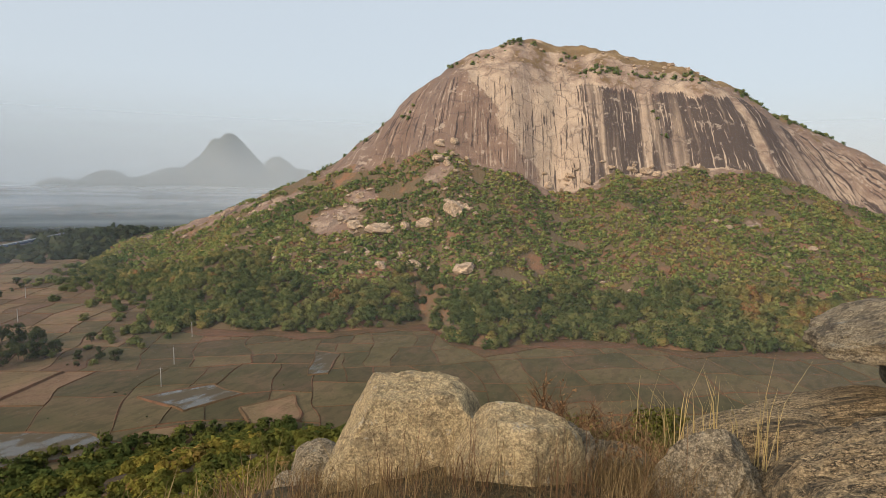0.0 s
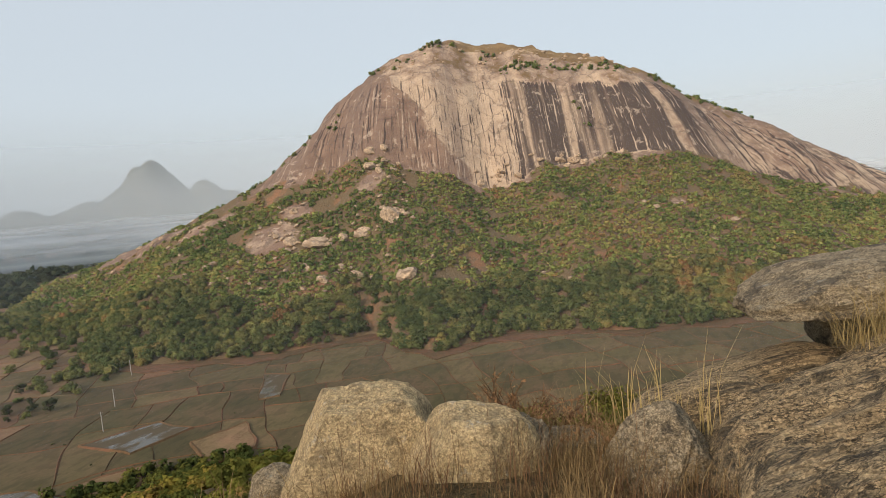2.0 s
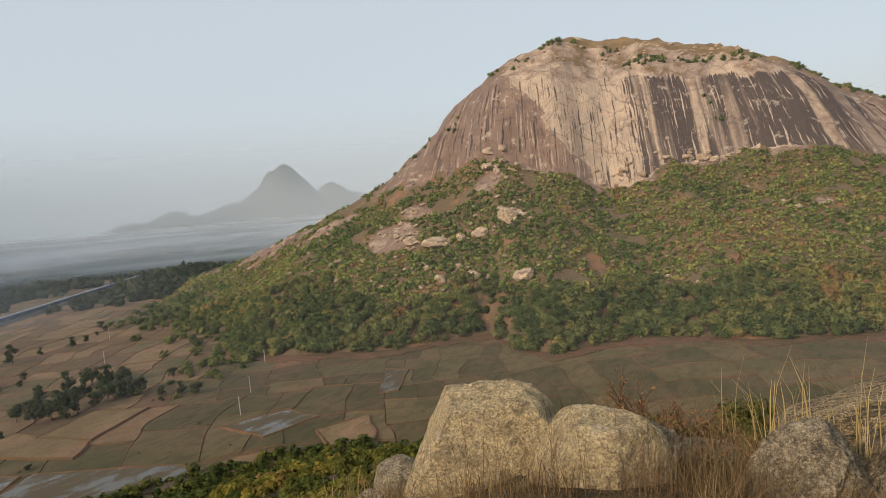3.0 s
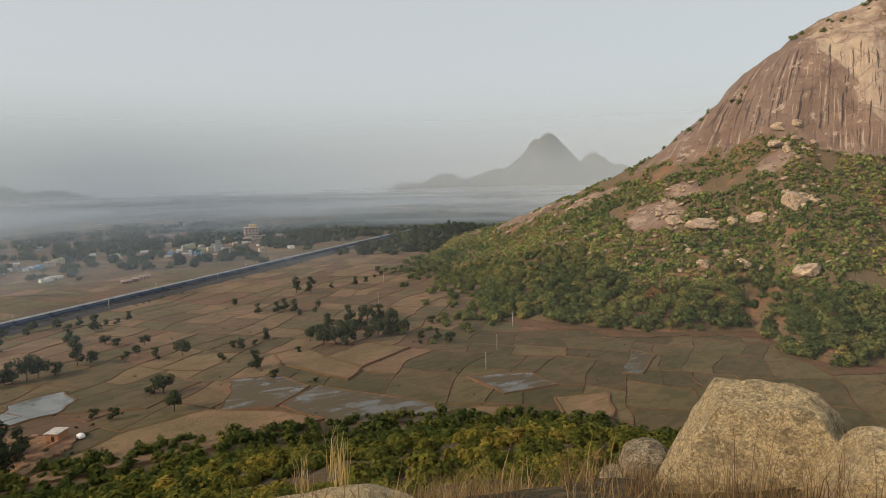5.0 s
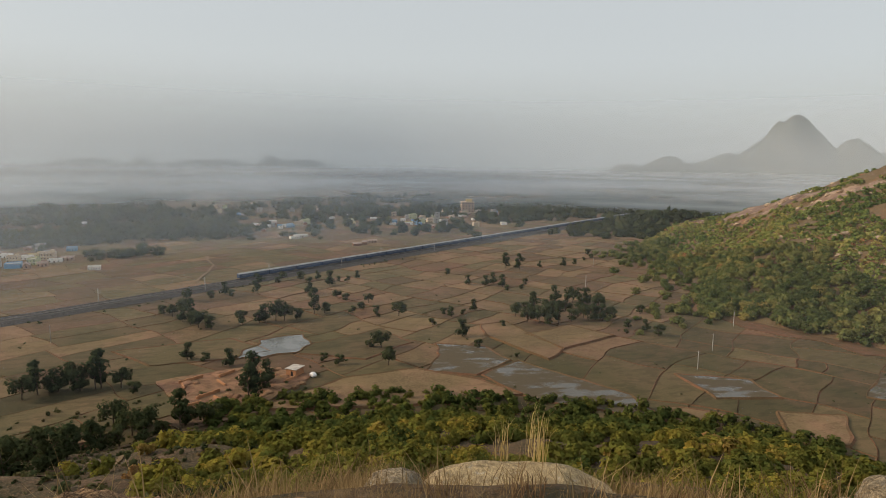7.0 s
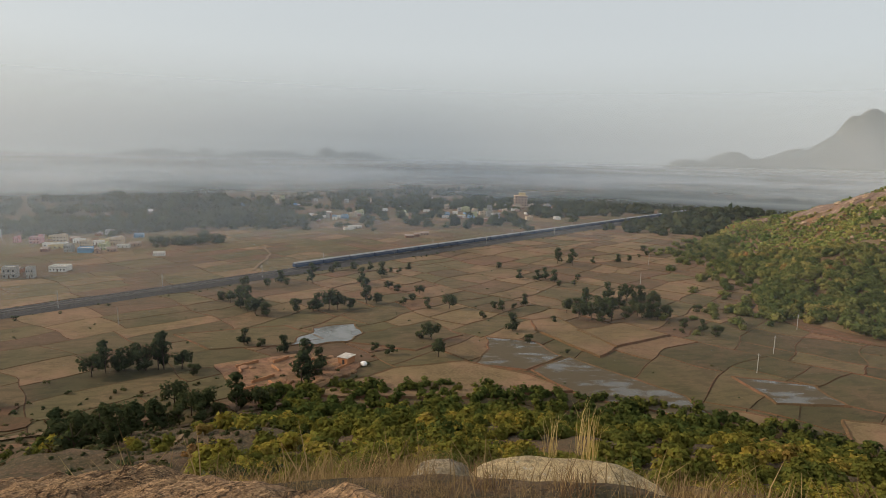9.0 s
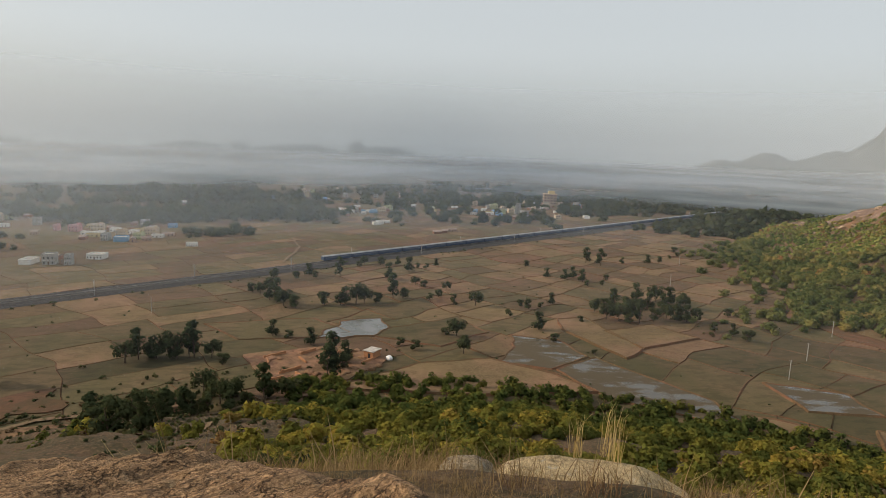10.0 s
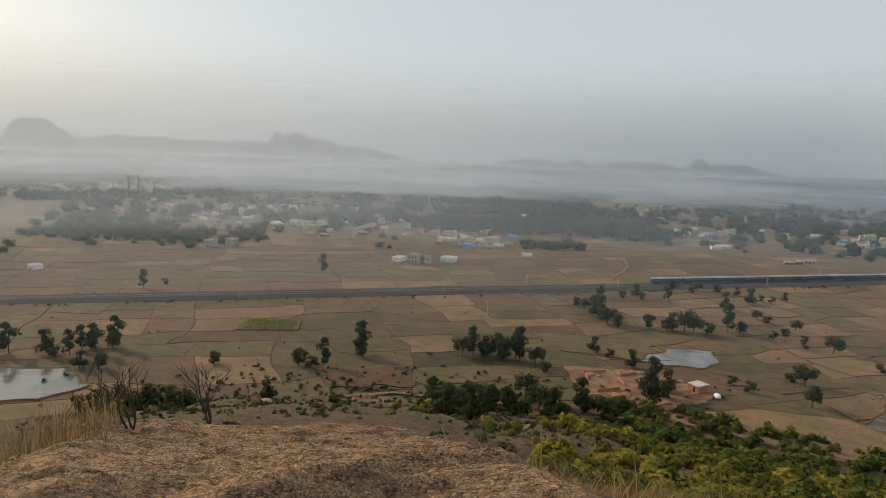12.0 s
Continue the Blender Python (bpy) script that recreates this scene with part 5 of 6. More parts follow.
for zone_x, zone_y, sx, sy, count in ((-560, 32, 50, 42, 26), (-690, 312, 30, 34, 14), (-655, 500, 62, 62, 46), (-712, 605, 44, 54, 28), (-665, 780, 24, 46, 10), (-640, -100, 56, 80, 38), (-760, -260, 90, 120, 36), (-900, 350, 80, 140, 16)):
    for _ in range(count):
        spots.append((rnd.choice((0, 0, 0, 9, 6, 6, 6, 5, 5, 8, 8, 1, 1, 4, 3, 7)), rnd.gauss(zone_x, sx * 0.7), rnd.gauss(zone_y, sy * 0.7)))
placed, used = [], set()
for kind_no, x, y in spots:
    if RAIL(y) - x < 28 or any(math.hypot(x - a, y - b) < 7.5 for a, b in placed):
        continue
    placed.append((x, y))
    m = pose(x, y, 0.02, 0, 0, rnd.choice((0, 90, -90)) * (rnd.random() < 0.3) - 22 + rnd.uniform(-14, 14)) @ Matrix.Diagonal((rnd.uniform(0.55, 1.1), rnd.uniform(0.5, 1.15), rnd.uniform(0.75, 1.0), 1))
    if kind_no not in used:
        used.add(kind_no)
        models[kind_no].matrix_world = m
    else:
        copy_thing(models[kind_no], m)

# the tall block of flats in the village
tower = tagged(new("apartment_block"), "four-storey cream and pink block above the village", "apartment building")
tower.matrix_world = pose(-726, 645, 0.02, 0, 0, -35) @ Matrix.Diagonal((1.2, 1.2, 1.3, 1))
part("wall", box_bm([((0, 0, 6.8), (13, 16, 13.6))]), PAINTS[8], tower)
part("roof_house", box_bm([((-2, 2, 15.2), (7, 8, 3.2))]), PAINTS[4], tower)
for fl in range(5):
    part("floor_slab", box_bm([((0, 0, fl * 3.1 + 0.9), (14.6, 17.6, 0.3))]), PAINTS[1], tower)
for fl in range(4):
    for k in range(4):
        part("window", box_bm([((6.52, -6 + 4 * k, fl * 3.1 + 2.5), (0.1, 1.6, 1.5))]), DARK, tower)
        part("window", box_bm([((-4.8 + 3.2 * k, -8.02, fl * 3.1 + 2.5), (1.4, 0.1, 1.5))]), DARK, tower)
for x, y in ((-1037, -512), (-1044, -499)):
    ch = tagged(new("chimney_stack"), "tall thin kiln chimney fading in haze", "chimney", group="kiln chimneys")
    ch.matrix_world = pose(x, y, 0)
    v, f = [], []
    for k, (r, z) in enumerate(((1.9, 0), (1.2, 30), (1.45, 30.2), (1.45, 31.5))):
        v += [(r * math.cos(a * TWO_PI / 10), r * math.sin(a * TWO_PI / 10), z) for a in range(10)]
        if k:
            f += [((k - 1) * 10 + a, (k - 1) * 10 + (a + 1) % 10, k * 10 + (a + 1) % 10, k * 10 + a) for a in range(10)]
    f.append(tuple(range(30, 40)))
    add_part("stack", mesh_of("stack", v, f, [PAINTS[5]]), ch)

# ruined clay walls, hut and tarpaulin in the yard
MUD = wall_mat("mud_brick", (0.44, 0.22, 0.11))
for x, y, w, h, turn in ((-222, 66, 9, 1.2, 10), (-216, 62, 6, 1.0, 80), (-220, 78, 8, 1.3, 20), (-212, 74, 7, 0.9, 95), (-204, 66, 9, 1.3, 15), (-198, 68, 6, 1.0, 100), (-205, 84, 8, 1.0, 30),
                        (-214, 86, 6, 1.4, 5), (-198, 58, 8, 1.2, 12), (-194, 62, 5, 0.9, 90), (-210, 92, 6, 1.0, 100), (-201, 94, 7, 1.1, 25)):
    ob = new("mud_wall", None)
    ob.matrix_world = pose(x, y, 0.55, 0, 0, turn - 90)
    tagged(ob, "broken low mud-brick wall on orange earth", "wall", group="ruined mud walls")
    bm = box_bm([((k * 0.9 - w / 2, 0, (h * rnd.uniform(0.55, 1.0)) / 2), (0.9, 0.5, h * rnd.uniform(0.7, 1.0))) for k in range(int(w / 0.9))], 0.04)
    part("course", bm, MUD, ob)
HEAP = rock_mesh("earth_heap", (1, 1, 0.45), CLAY, 31.0, sub=3, lumps=0.25, fine=0.12)
for k in range(34):
    ob = new("earth_heap", HEAP)
    ob.matrix_world = pose(rnd.uniform(-226, -190), rnd.uniform(56, 98), 0.5, 0, 0, rnd.uniform(0, 360)) @ Matrix.Diagonal((rnd.uniform(0.8, 2.4), rnd.uniform(0.8, 2.0), rnd.uniform(0.7, 2.2), 1))
    tagged(ob, "rough heap of dug orange clay", "earth heap", group="clay heaps")
hut = tagged(new("brick_hut"), "small square brick hut with flat slab roof", "hut")
hut.matrix_world = pose(-206, 99, 0.55, 0, 0, -60)
part("wall", box_bm([((0, 0, 1.3), (5.2, 4.2, 2.6))], 0.03), MUD, hut)
part("roof", box_bm([((0, 0, 2.69), (5.8, 4.8, 0.18))]), CONCRETE, hut)
part("door", box_bm([((2.62, 0.4, 0.95), (0.08, 0.9, 1.9))]), DARK, hut)
tarp = new("tarpaulin", rock_mesh("tarpaulin", (1.6, 1.1, 0.9), plain_mat("white_plastic_sheet", (0.8, 0.79, 0.78), 0.4, 0.1), 9.0, sub=3))
tarp.matrix_world = pose(-200.5, 103.5, 0.9)
tagged(tarp, "crumpled white plastic sheet by the hut", "tarpaulin")
stack = new("haystack", rock_mesh("haystack", (2.4, 2.4, 2.0), plain_mat("straw_heap", (0.36, 0.25, 0.14), 0.95, 0.4, 3.0), 10.0, sub=4, lumps=0.08))
stack.matrix_world = pose(-183, -47, 0.9)
tagged(stack, "rounded brown haystack beside a threshing floor", "haystack")


# ---- trees of the plain ----
def tube(points, radii, sides=6):
    v, f = [], []
    for k, p in enumerate(points):
        p = Vector(p)
        a, b = Vector(points[max(k - 1, 0)]), Vector(points[min(k + 1, len(points) - 1)])
        q = (b - a).to_track_quat("Z", "Y")
        for j in range(sides):
            t = TWO_PI * j / sides
            v.append(tuple(p + q @ Vector((math.cos(t) * radii[k], math.sin(t) * radii[k], 0))))
        if k:
            f += [((k - 1) * sides + j, (k - 1) * sides + (j + 1) % sides, k * sides + (j + 1) % sides, k * sides + j) for j in range(sides)]
    return v, f


def join(list_of):
    v, f = [], []
    for a, b in list_of:
        o = len(v)
        v += a
        f += [tuple(i + o for i in q) for q in b]
    return v, f


def tree_model(seed, height, spread_r, tint, clumps, label, mat=PLAIN_LEAF, leaves=60, leaf=0.72):
    g = np.random.default_rng(seed)
    r = random.Random(seed)
    t = tagged(new("tree"), label, "tree", group="trees on the plain")
    base = height * r.uniform(0.08, 0.2)
    lean = r.uniform(-0.5, 0.5)
    limbs = [tube([(0, 0, -0.3), (lean * 0.3, 0, base), (lean, 0.2, height * 0.55), (lean * 1.2, 0.3, height * 0.8)], [0.28, 0.2, 0.13, 0.05])]
    for k in range(5):
        a = TWO_PI * k / 5 + r.uniform(-0.4, 0.4)
        z0 = height * r.uniform(0.28, 0.5)
        limbs.append(tube([(lean * 0.5, 0.1, z0), (lean * 0.5 + math.cos(a) * spread_r * 0.4, math.sin(a) * spread_r * 0.4, z0 + height * 0.12), (lean * 0.5 + math.cos(a) * spread_r * 0.75, math.sin(a) * spread_r * 0.75, z0 + height * 0.26)], [0.11, 0.07, 0.03], 5))
    v, f = join(limbs)
    add_part("trunk", mesh_of("trunk", v, f, [BARK]), t)
    q, n = crown_cloud(g, spread_r, height - base, clumps, leaves, leaf)
    q = q.reshape(-1, 3) + np.array([lean * 0.7, 0.1, base * 0.85])
    add_part("crown", mesh_of("crown", q, np.arange(len(q)).reshape(-1, 3), [mat], tint=np.full(len(q), tint), puff=n.reshape(-1, 3)), t)
    return t


kinds = [tree_model(1, 7.6, 3.3, 0.3, 9, "dark green round-crowned tree among the fields"), tree_model(2, 6.4, 2.9, 0.5, 7, "dull green field tree with broken crown"),
         tree_model(3, 9.6, 2.8, 0.2, 9, "tall dark tree with clumped crown"), tree_model(4, 4.8, 2.7, 0.6, 6, "low bushy olive-green tree"), tree_model(5, 7.0, 3.8, 0.4, 10, "broad dark tree on a field bank")]
fresh = set(range(5))


def plant(which, x, y, size, z=0.1):
    m = pose(x, y, z, 0, 0, rnd.uniform(0, 360)) @ Matrix.Diagonal((size, size, size * rnd.uniform(0.9, 1.12), 1))
    if which in fresh:
        fresh.discard(which)
        kinds[which].matrix_world = m
    else:
        copy_thing(kinds[which], m)


# brick kiln chimneys and a lattice mast beyond the village
KILN_BRICK = plain_mat("sooty_kiln_brick", (0.24, 0.13, 0.09), 0.9, 0.35, 0.6)
for x, y, high in ((-916, -430, 31), (-921, -418, 31)):
    kiln = tagged(new("kiln_chimney"), "tall sooty brick kiln chimney beyond the village", "chimney", group="kiln chimneys")
    kiln.matrix_world = pose(x, y, 0)
    v, f = tube([(0, 0, 0), (0, 0, high * 0.5), (0, 0, high)], [1.9, 1.5, 1.15], 12)
    add_part("shaft", mesh_of("shaft", v, f, [KILN_BRICK]), kiln)
    v, f = tube([(0, 0, high - 1.6), (0, 0, high - 0.8), (0, 0, high + 0.1)], [1.3, 1.6, 1.5], 12)
    add_part("rim", mesh_of("rim", v, f, [KILN_BRICK]), kiln)
    part("base", box_bm([((0, 0, 1.4), (5, 5, 2.8))]), KILN_BRICK, kiln)
far_mast = tagged(new("lattice_mast"), "grey steel lattice mast standing in mist", "mast")
far_mast.matrix_world = pose(-1167, -437, 0)
for sx, sy in ((1, 1), (1, -1), (-1, 1), (-1, -1)):
    v, f = tube([(2.4 * sx, 2.4 * sy, 0), (1.2 * sx, 1.2 * sy, 20), (0.4 * sx, 0.4 * sy, 38)], [0.28, 0.25, 0.2], 4)
    add_part("leg", mesh_of("leg", v, f, [POLE]), far_mast)
for k in range(7):
    r = 2.3 - 0.29 * k
    part("brace", box_bm([((0, r, 1 + 5 * k), (2 * r, 0.25, 0.3)), ((0, -r, 1 + 5 * k), (2 * r, 0.25, 0.3)), ((r, 0, 1 + 5 * k), (0.25, 2 * r, 0.3)), ((-r, 0, 1 + 5 * k), (0.25, 2 * r, 0.3))]), POLE, far_mast)

GROVE_A = [(-238, 18), (-239, 22), (-241, 25), (-239, 28), (-237, 32), (-236, 34), (-234, 38), (-233, 40), (-230, 46), (-222, 48), (-329, 86), (-321, 88), (-307, 89), (-300, 91), (-293, 93), (-288, 96), (-352, 105), (-359, 128), (-349, 130), (-351, 117), (-347, 144), (-286, 111), (-285, 118), (-284, 122), (-283, 126), (-281, 130), (-281, 136), (-285, 148), (-285, 155), (-315, 93), (-302, 96), (-324, 95)]
GROVE_B = [(-231, 84), (-200, 77), (-204, 89), (-199, 85), (-189, 64), (-243, 79), (-247, 72), (-383, 164), (-370, 167), (-378, 174), (-373, 185), (-369, 195), (-355, 201), (-352, 208), (-358, 218), (-310, 176), (-301, 176), (-276, 167), (-279, 174), (-271, 176), (-255, 181), (-207, 118), (-216, 115), (-194, 133), (-214, 144), (-219, 140), (-345, 190), (-330, 170), (-290, 185), (-262, 172)]
GROVE_C = [(-245, 202), (-238, 203), (-238, 211), (-243, 221), (-295, 265), (-288, 273), (-288, 280), (-279, 279), (-269, 274), (-267, 284), (-276, 298), (-332, 277), (-317, 356), (-310, 377), (-310, 389), (-319, 413), (-322, 426), (-185, 289), (-166, 250), (-170, 259), (-154, 259), (-162, 260), (-209, 183), (-190, 178), (-172, 181), (-232, 185), (-209, 210), (-335, 440), (-345, 455)]
GROVE_D = [(-219, 229), (-208, 227), (-202, 229), (-198, 232), (-195, 237), (-196, 246), (-197, 256), (-191, 257), (-187, 260), (-186, 266), (-213, 262), (-216, 284), (-219, 251), (-225, 243), (-206, 282), (-221, 279), (-231, 274), (-205, 240), (-210, 247), (-203, 262), (-199, 270), (-211, 272), (-214, 238)]
GROVE_E = [(-188, -48), (-234, -22), (-223, -45), (-222, -40), (-222, -35), (-220, -75), (-223, -135), (-226, -131), (-230, -128), (-231, -123), (-235, -120), (-239, -118), (-212, -119), (-212, -114), (-223, -158), (-226, -153), (-339, -154), (-349, -145), (-400, -65), (-234, -142), (-236, -126), (-228, -140)]
GROVE_F = [(-179, 5), (-181, 9), (-179, 12), (-183, 16), (-181, 20), (-181, 23), (-183, 28), (-180, 30), (-182, 35), (-181, 40), (-182, 46), (-181, 51), (-170, -88), (-166, -80), (-172, -72), (-160, -62), (-164, -54), (-150, -95), (-158, -102)]
for grove, low_s, high_s, pool in ((GROVE_A, 0.75, 1.15, (0, 1, 2, 4)), (GROVE_B, 0.6, 1.05, (0, 1, 3, 3, 4)), (GROVE_C, 0.55, 0.95, (0, 1, 3)), (GROVE_D, 0.8, 1.1, (0, 1, 4, 2)), (GROVE_E, 0.75, 1.1, (0, 1, 2, 3)), (GROVE_F, 0.7, 1.05, (0, 2, 1, 3))):
    for x, y in grove:
        plant(rnd.choice(pool), x + rnd.uniform(-1, 1), y + rnd.uniform(-1, 1), rnd.uniform(low_s, high_s) * 1.06)
for x, y in ((-146, 9), (-171, 14), (-190, 23), (-193, 29), (-196, 36), (-187, 39), (-190, 45), (-185, 53), (-183, 58), (-139, 13), (-152, 4), (-160, 12), (-128, 6), (-166, 20)):
    plant(rnd.choice((0, 1, 4)), x, y, rnd.uniform(0.7, 1.0), max(0.1, float(own_z(np.array([float(x)]), np.array([float(y)]))[0]) - 0.2))
plant(2, -234, -22, 1.25)
for x, y in ((-328, 331), (-316, 334), (-193, 76), (-202, 81)):
    plant(2, x, y, 1.1)

# woods round the villages and over the far plain
far_protos = [crown_cloud(rng, 1.0, 1.3, 5, 8, 0.78) for _ in range(8)]
wood_at, edge_at = [], []
here = np.array(placed)


def open_view(x, y):
    """False close to a house and, mostly, on the open ground at its valley side."""
    d = math.hypot(x, y)
    ux, uy = x / d, y / d
    along = (here[:, 0] - x) * ux + (here[:, 1] - y) * uy
    across = np.abs((here[:, 1] - y) * ux - (here[:, 0] - x) * uy)
    near = (along > -9) & (along < 75) & (across < 9)
    return not near.any() or rnd.random() < 0.12


NORTH_WOODS = [(-665, 225, 22, 40, 110), (-700, 170, 20, 45, 60), (-676, 100, 18, 30, 40), (-545, 120, 10, 14, 22), (-670, 60, 22, 30, 40), (-640, 790, 20, 50, 60), (-664, 890, 22, 50, 60), (-745, 1052, 40, 60, 60), (-795, 830, 20, 140, 110), (-489, 760, 14, 40, 50), (-508, 830, 16, 60, 60), (-520, 960, 30, 60, 70), (-589, 1180, 60, 80, 90), (-760, 480, 40, 110, 60), (-690, -40, 20, 60, 60), (-600, -120, 16, 60, 50), (-540, -230, 26, 40, 70)]
SOUTH_WOODS = [(-560, -300, 30, 30, 40), (-700, -160, 30, 90, 70), (-850, 240, 30, 120, 90), (-900, -120, 40, 200, 90), (-640, 400, 60, 90, 30), (-560, 470, 20, 40, 12), (-430, -330, 16, 20, 14), (-380, 860, 40, 60, 60), (-455, 620, 14, 60, 30), (-400, 640, 16, 50, 40), (-650, 420, 60, 70, 22), (-650, 560, 60, 80, 26), (-590, 10, 60, 60, 22), (-690, 200, 20, 60, 80), (-660, 700, 20, 50, 60), (-650, -130, 16, 50, 40), (-610, 640, 25, 40, 30)]
FAR_SOUTH = [(-520, -205, 14, 30, 46), (-560, -160, 10, 14, 12), (-828, -494, 12, 24, 30), (-884, -426, 8, 10, 10), (-859, -372, 10, 16, 14), (-985, -346, 14, 34, 34), (-1060, -210, 14, 40, 34), (-1157, -314, 16, 24, 20), (-706, -173, 10, 20, 20), (-745, -60, 10, 30, 30), (-660, -290, 16, 40, 26), (-760, -330, 16, 40, 24)]
for cx, cy, sx, sy, count in NORTH_WOODS + SOUTH_WOODS + FAR_SOUTH:
    for _ in range(int(count * 1.5)):
        x, y = rnd.gauss(cx, sx), rnd.gauss(cy, sy)
        if abs(x - RAIL(y)) > 16 and open_view(x, y):
            close = math.hypot(x, y) < 640
            (edge_at if close else wood_at).append((x, y, 0.1, rnd.uniform(2.6, 5.6) if close else rnd.uniform(3.8, 8.6), rnd.uniform(0.0, 0.6)))
for _ in range(190):
    a, d = rnd.uniform(15, 135), 900 * math.exp(rnd.uniform(0, 1.3))
    cx, cy = -d * math.sin(radians(a)), d * math.cos(radians(a))
    long_way = rnd.uniform(20, 150) * d / 1500
    for _ in range(rnd.randint(10, 42)):
        k = rnd.gauss(0, long_way)
        wood_at.append((cx + k * math.cos(radians(a)) + rnd.gauss(0, 9), cy + k * math.sin(radians(a)) + rnd.gauss(0, 9), 0.1, rnd.uniform(4, 8), rnd.uniform(0, 0.7)))
scatter("village_woods", far_protos, wood_at, PLAIN_LEAF, "dark clumps of trees round villages and over the hazy plain", "woodland", rng)
scatter("village_edge_trees", forest_protos, edge_at, PLAIN_LEAF, "dark trees along the near edge of the village", "woodland", rng)
foot_at = [(rnd.gauss(-322 + 64 * f, 9), rnd.gauss(452 + 62 * f, 8), 0.1, rnd.uniform(1.4, 3.2), rnd.uniform(0.0, 0.6)) for f in (rnd.random() for _ in range(110))]
for _ in range(210):
    x = rnd.uniform(-380, -150)
    y = float(hill_foot(x)) - abs(rnd.gauss(0, 30)) + 6
    foot_at.append((x, y, 0.1, rnd.uniform(1.8, 4.2), rnd.uniform(0.0, 0.6)))
scatter("foot_trees", forest_protos, foot_at, WOOD_LEAF, "dark loose trees spreading from the hill foot onto the fields", "woodland", rng)
garden_at = [(-281 + 2.2 * i + rnd.uniform(-0.3, 0.3), -78 + 1.1 * j, 0.5, rnd.uniform(0.5, 0.9), rnd.uniform(0.3, 0.8)) for i in range(8) for j in range(20)]
scatter("garden_plants", shrub_protos, garden_at, LEAF, "rows of fresh green vegetables in a small garden", "crops", rng)
line_at = []
for k in range(320):
    s, q = rnd.uniform(-420, 700), rnd.choice((9, 10, 12, -9, -11)) + rnd.uniform(-1.5, 3)
    x, y = from_rail(s, q)
    line_at.append((x, y, 0.1, rnd.uniform(0.5, 1.3), rnd.uniform(0.1, 0.8)))
for k in range(420):
    x, y = rnd.gauss(-196, 12), rnd.gauss(0, 45)
    if math.hypot(x, y) > 180:
        line_at.append((x, y, 0.2, rnd.uniform(0.5, 1.5), rnd.uniform(0.2, 1.0)))
for k in range(300):
    x, y = rnd.uniform(-330, -60), rnd.uniform(-180, 320)
    if math.hypot(x, y) > 185:
        line_at.append((x, y, 0.3, rnd.uniform(0.25, 0.8), rnd.uniform(0.1, 0.9)))
scatter("field_bushes", shrub_protos, line_at, PLAIN_LEAF, "scattered low dry bushes along banks and railway", "bushes", rng)


# ---- scrub and grass on the near slope ----
rng = np.random.default_rng(21)
close_protos = [crown_cloud(rng, 1.0, 1.15, 12, 80, 0.1) for _ in range(4)]
near_protos = [crown_cloud(rng, 1.0, 1.15, 10, 40, 0.19) for _ in range(6)]
mid_protos = [crown_cloud(rng, 1.0, 1.2, 7, 18, 0.35) for _ in range(8)]
half_protos = [crown_cloud(rng, 1.0, 1.2, 9, 42, 0.24) for _ in range(8)]


def slope_spots(count, d0, d1):
    d = np.sqrt(rng.uniform(d0 ** 2, d1 ** 2, count))
    a = np.radians(rng.uniform(-22, 118, count))
    return -d * np.sin(a), d * np.cos(a), d


bush_at, half_at, shrub_at = [], [], []
x, y, d = slope_spots(1250, 25, 62)
z, tone, open_ground = own_z(x, y), fbm(x, y, 22, 3, 3.0), fbm(x, y, 26, 3, 6.0)
for i in range(len(x)):
    if open_ground[i] < -0.45 or (d[i] < 29 and rng.uniform() < 0.5) or (x[i] < -3 and y[i] < 2 and d[i] < 30) or (d[i] < 30 and rng.uniform() < 0.35) or (math.atan2(-x[i], y[i]) > 1.36 and rng.uniform() < 0.95):
        continue
    bush_at.append((x[i], y[i], z[i], rng.uniform(0.7, 1.5) * (0.7 + 0.3 * min(1, d[i] / 40)), float(np.clip(0.5 + 0.3 * tone[i] + rng.normal() * 0.16, 0, 1))))
x, y, d = slope_spots(4700, 60, 207)
z, tone = own_z(x, y), fbm(x, y, 45, 3, 3.0)
for i in range(len(x)):
    yaw = math.degrees(math.atan2(-x[i], y[i]))
    if d[i] > 206 or (d[i] > 184 and not (16 < yaw < 72 and rng.uniform() < 0.85)) or (yaw > 73 + 5 * tone[i] and rng.uniform() < 0.97) or (tone[i] < -0.6 and d[i] < 120):
        continue
    foot = min(1.0, max(0.0, (d[i] - 110) / 60))
    (half_at if d[i] < 105 else shrub_at).append((x[i], y[i], max(z[i], 0), rng.uniform(1.1, 2.2) + foot * rng.uniform(0.2, 1.0), float(np.clip(0.5 - 0.4 * foot + 0.25 * tone[i] + rng.normal() * 0.15, 0, 1))))
close_at = []
for _ in range(40):
    x0, y0 = rng.uniform(0.2, 5.6), rng.uniform(10.5, 19)
    close_at.append((x0, y0, float(own_z(np.array([x0]), np.array([y0]))[0]), rng.uniform(0.6, 1.15), rng.uniform(0.2, 0.8)))
for _ in range(64):
    x0, y0 = rng.uniform(1.5, 5.0), rng.uniform(11.4, 13.4)
    close_at.append((x0, y0, float(own_z(np.array([x0]), np.array([y0]))[0]) + rng.uniform(0, 1.9), rng.uniform(0.35, 0.6), rng.uniform(0.2, 0.7)))
scatter("close_bushes", close_protos, close_at, NEAR_LEAF, "fresh green bushes just below the boulders", "bushes", rng)
dry_at = []
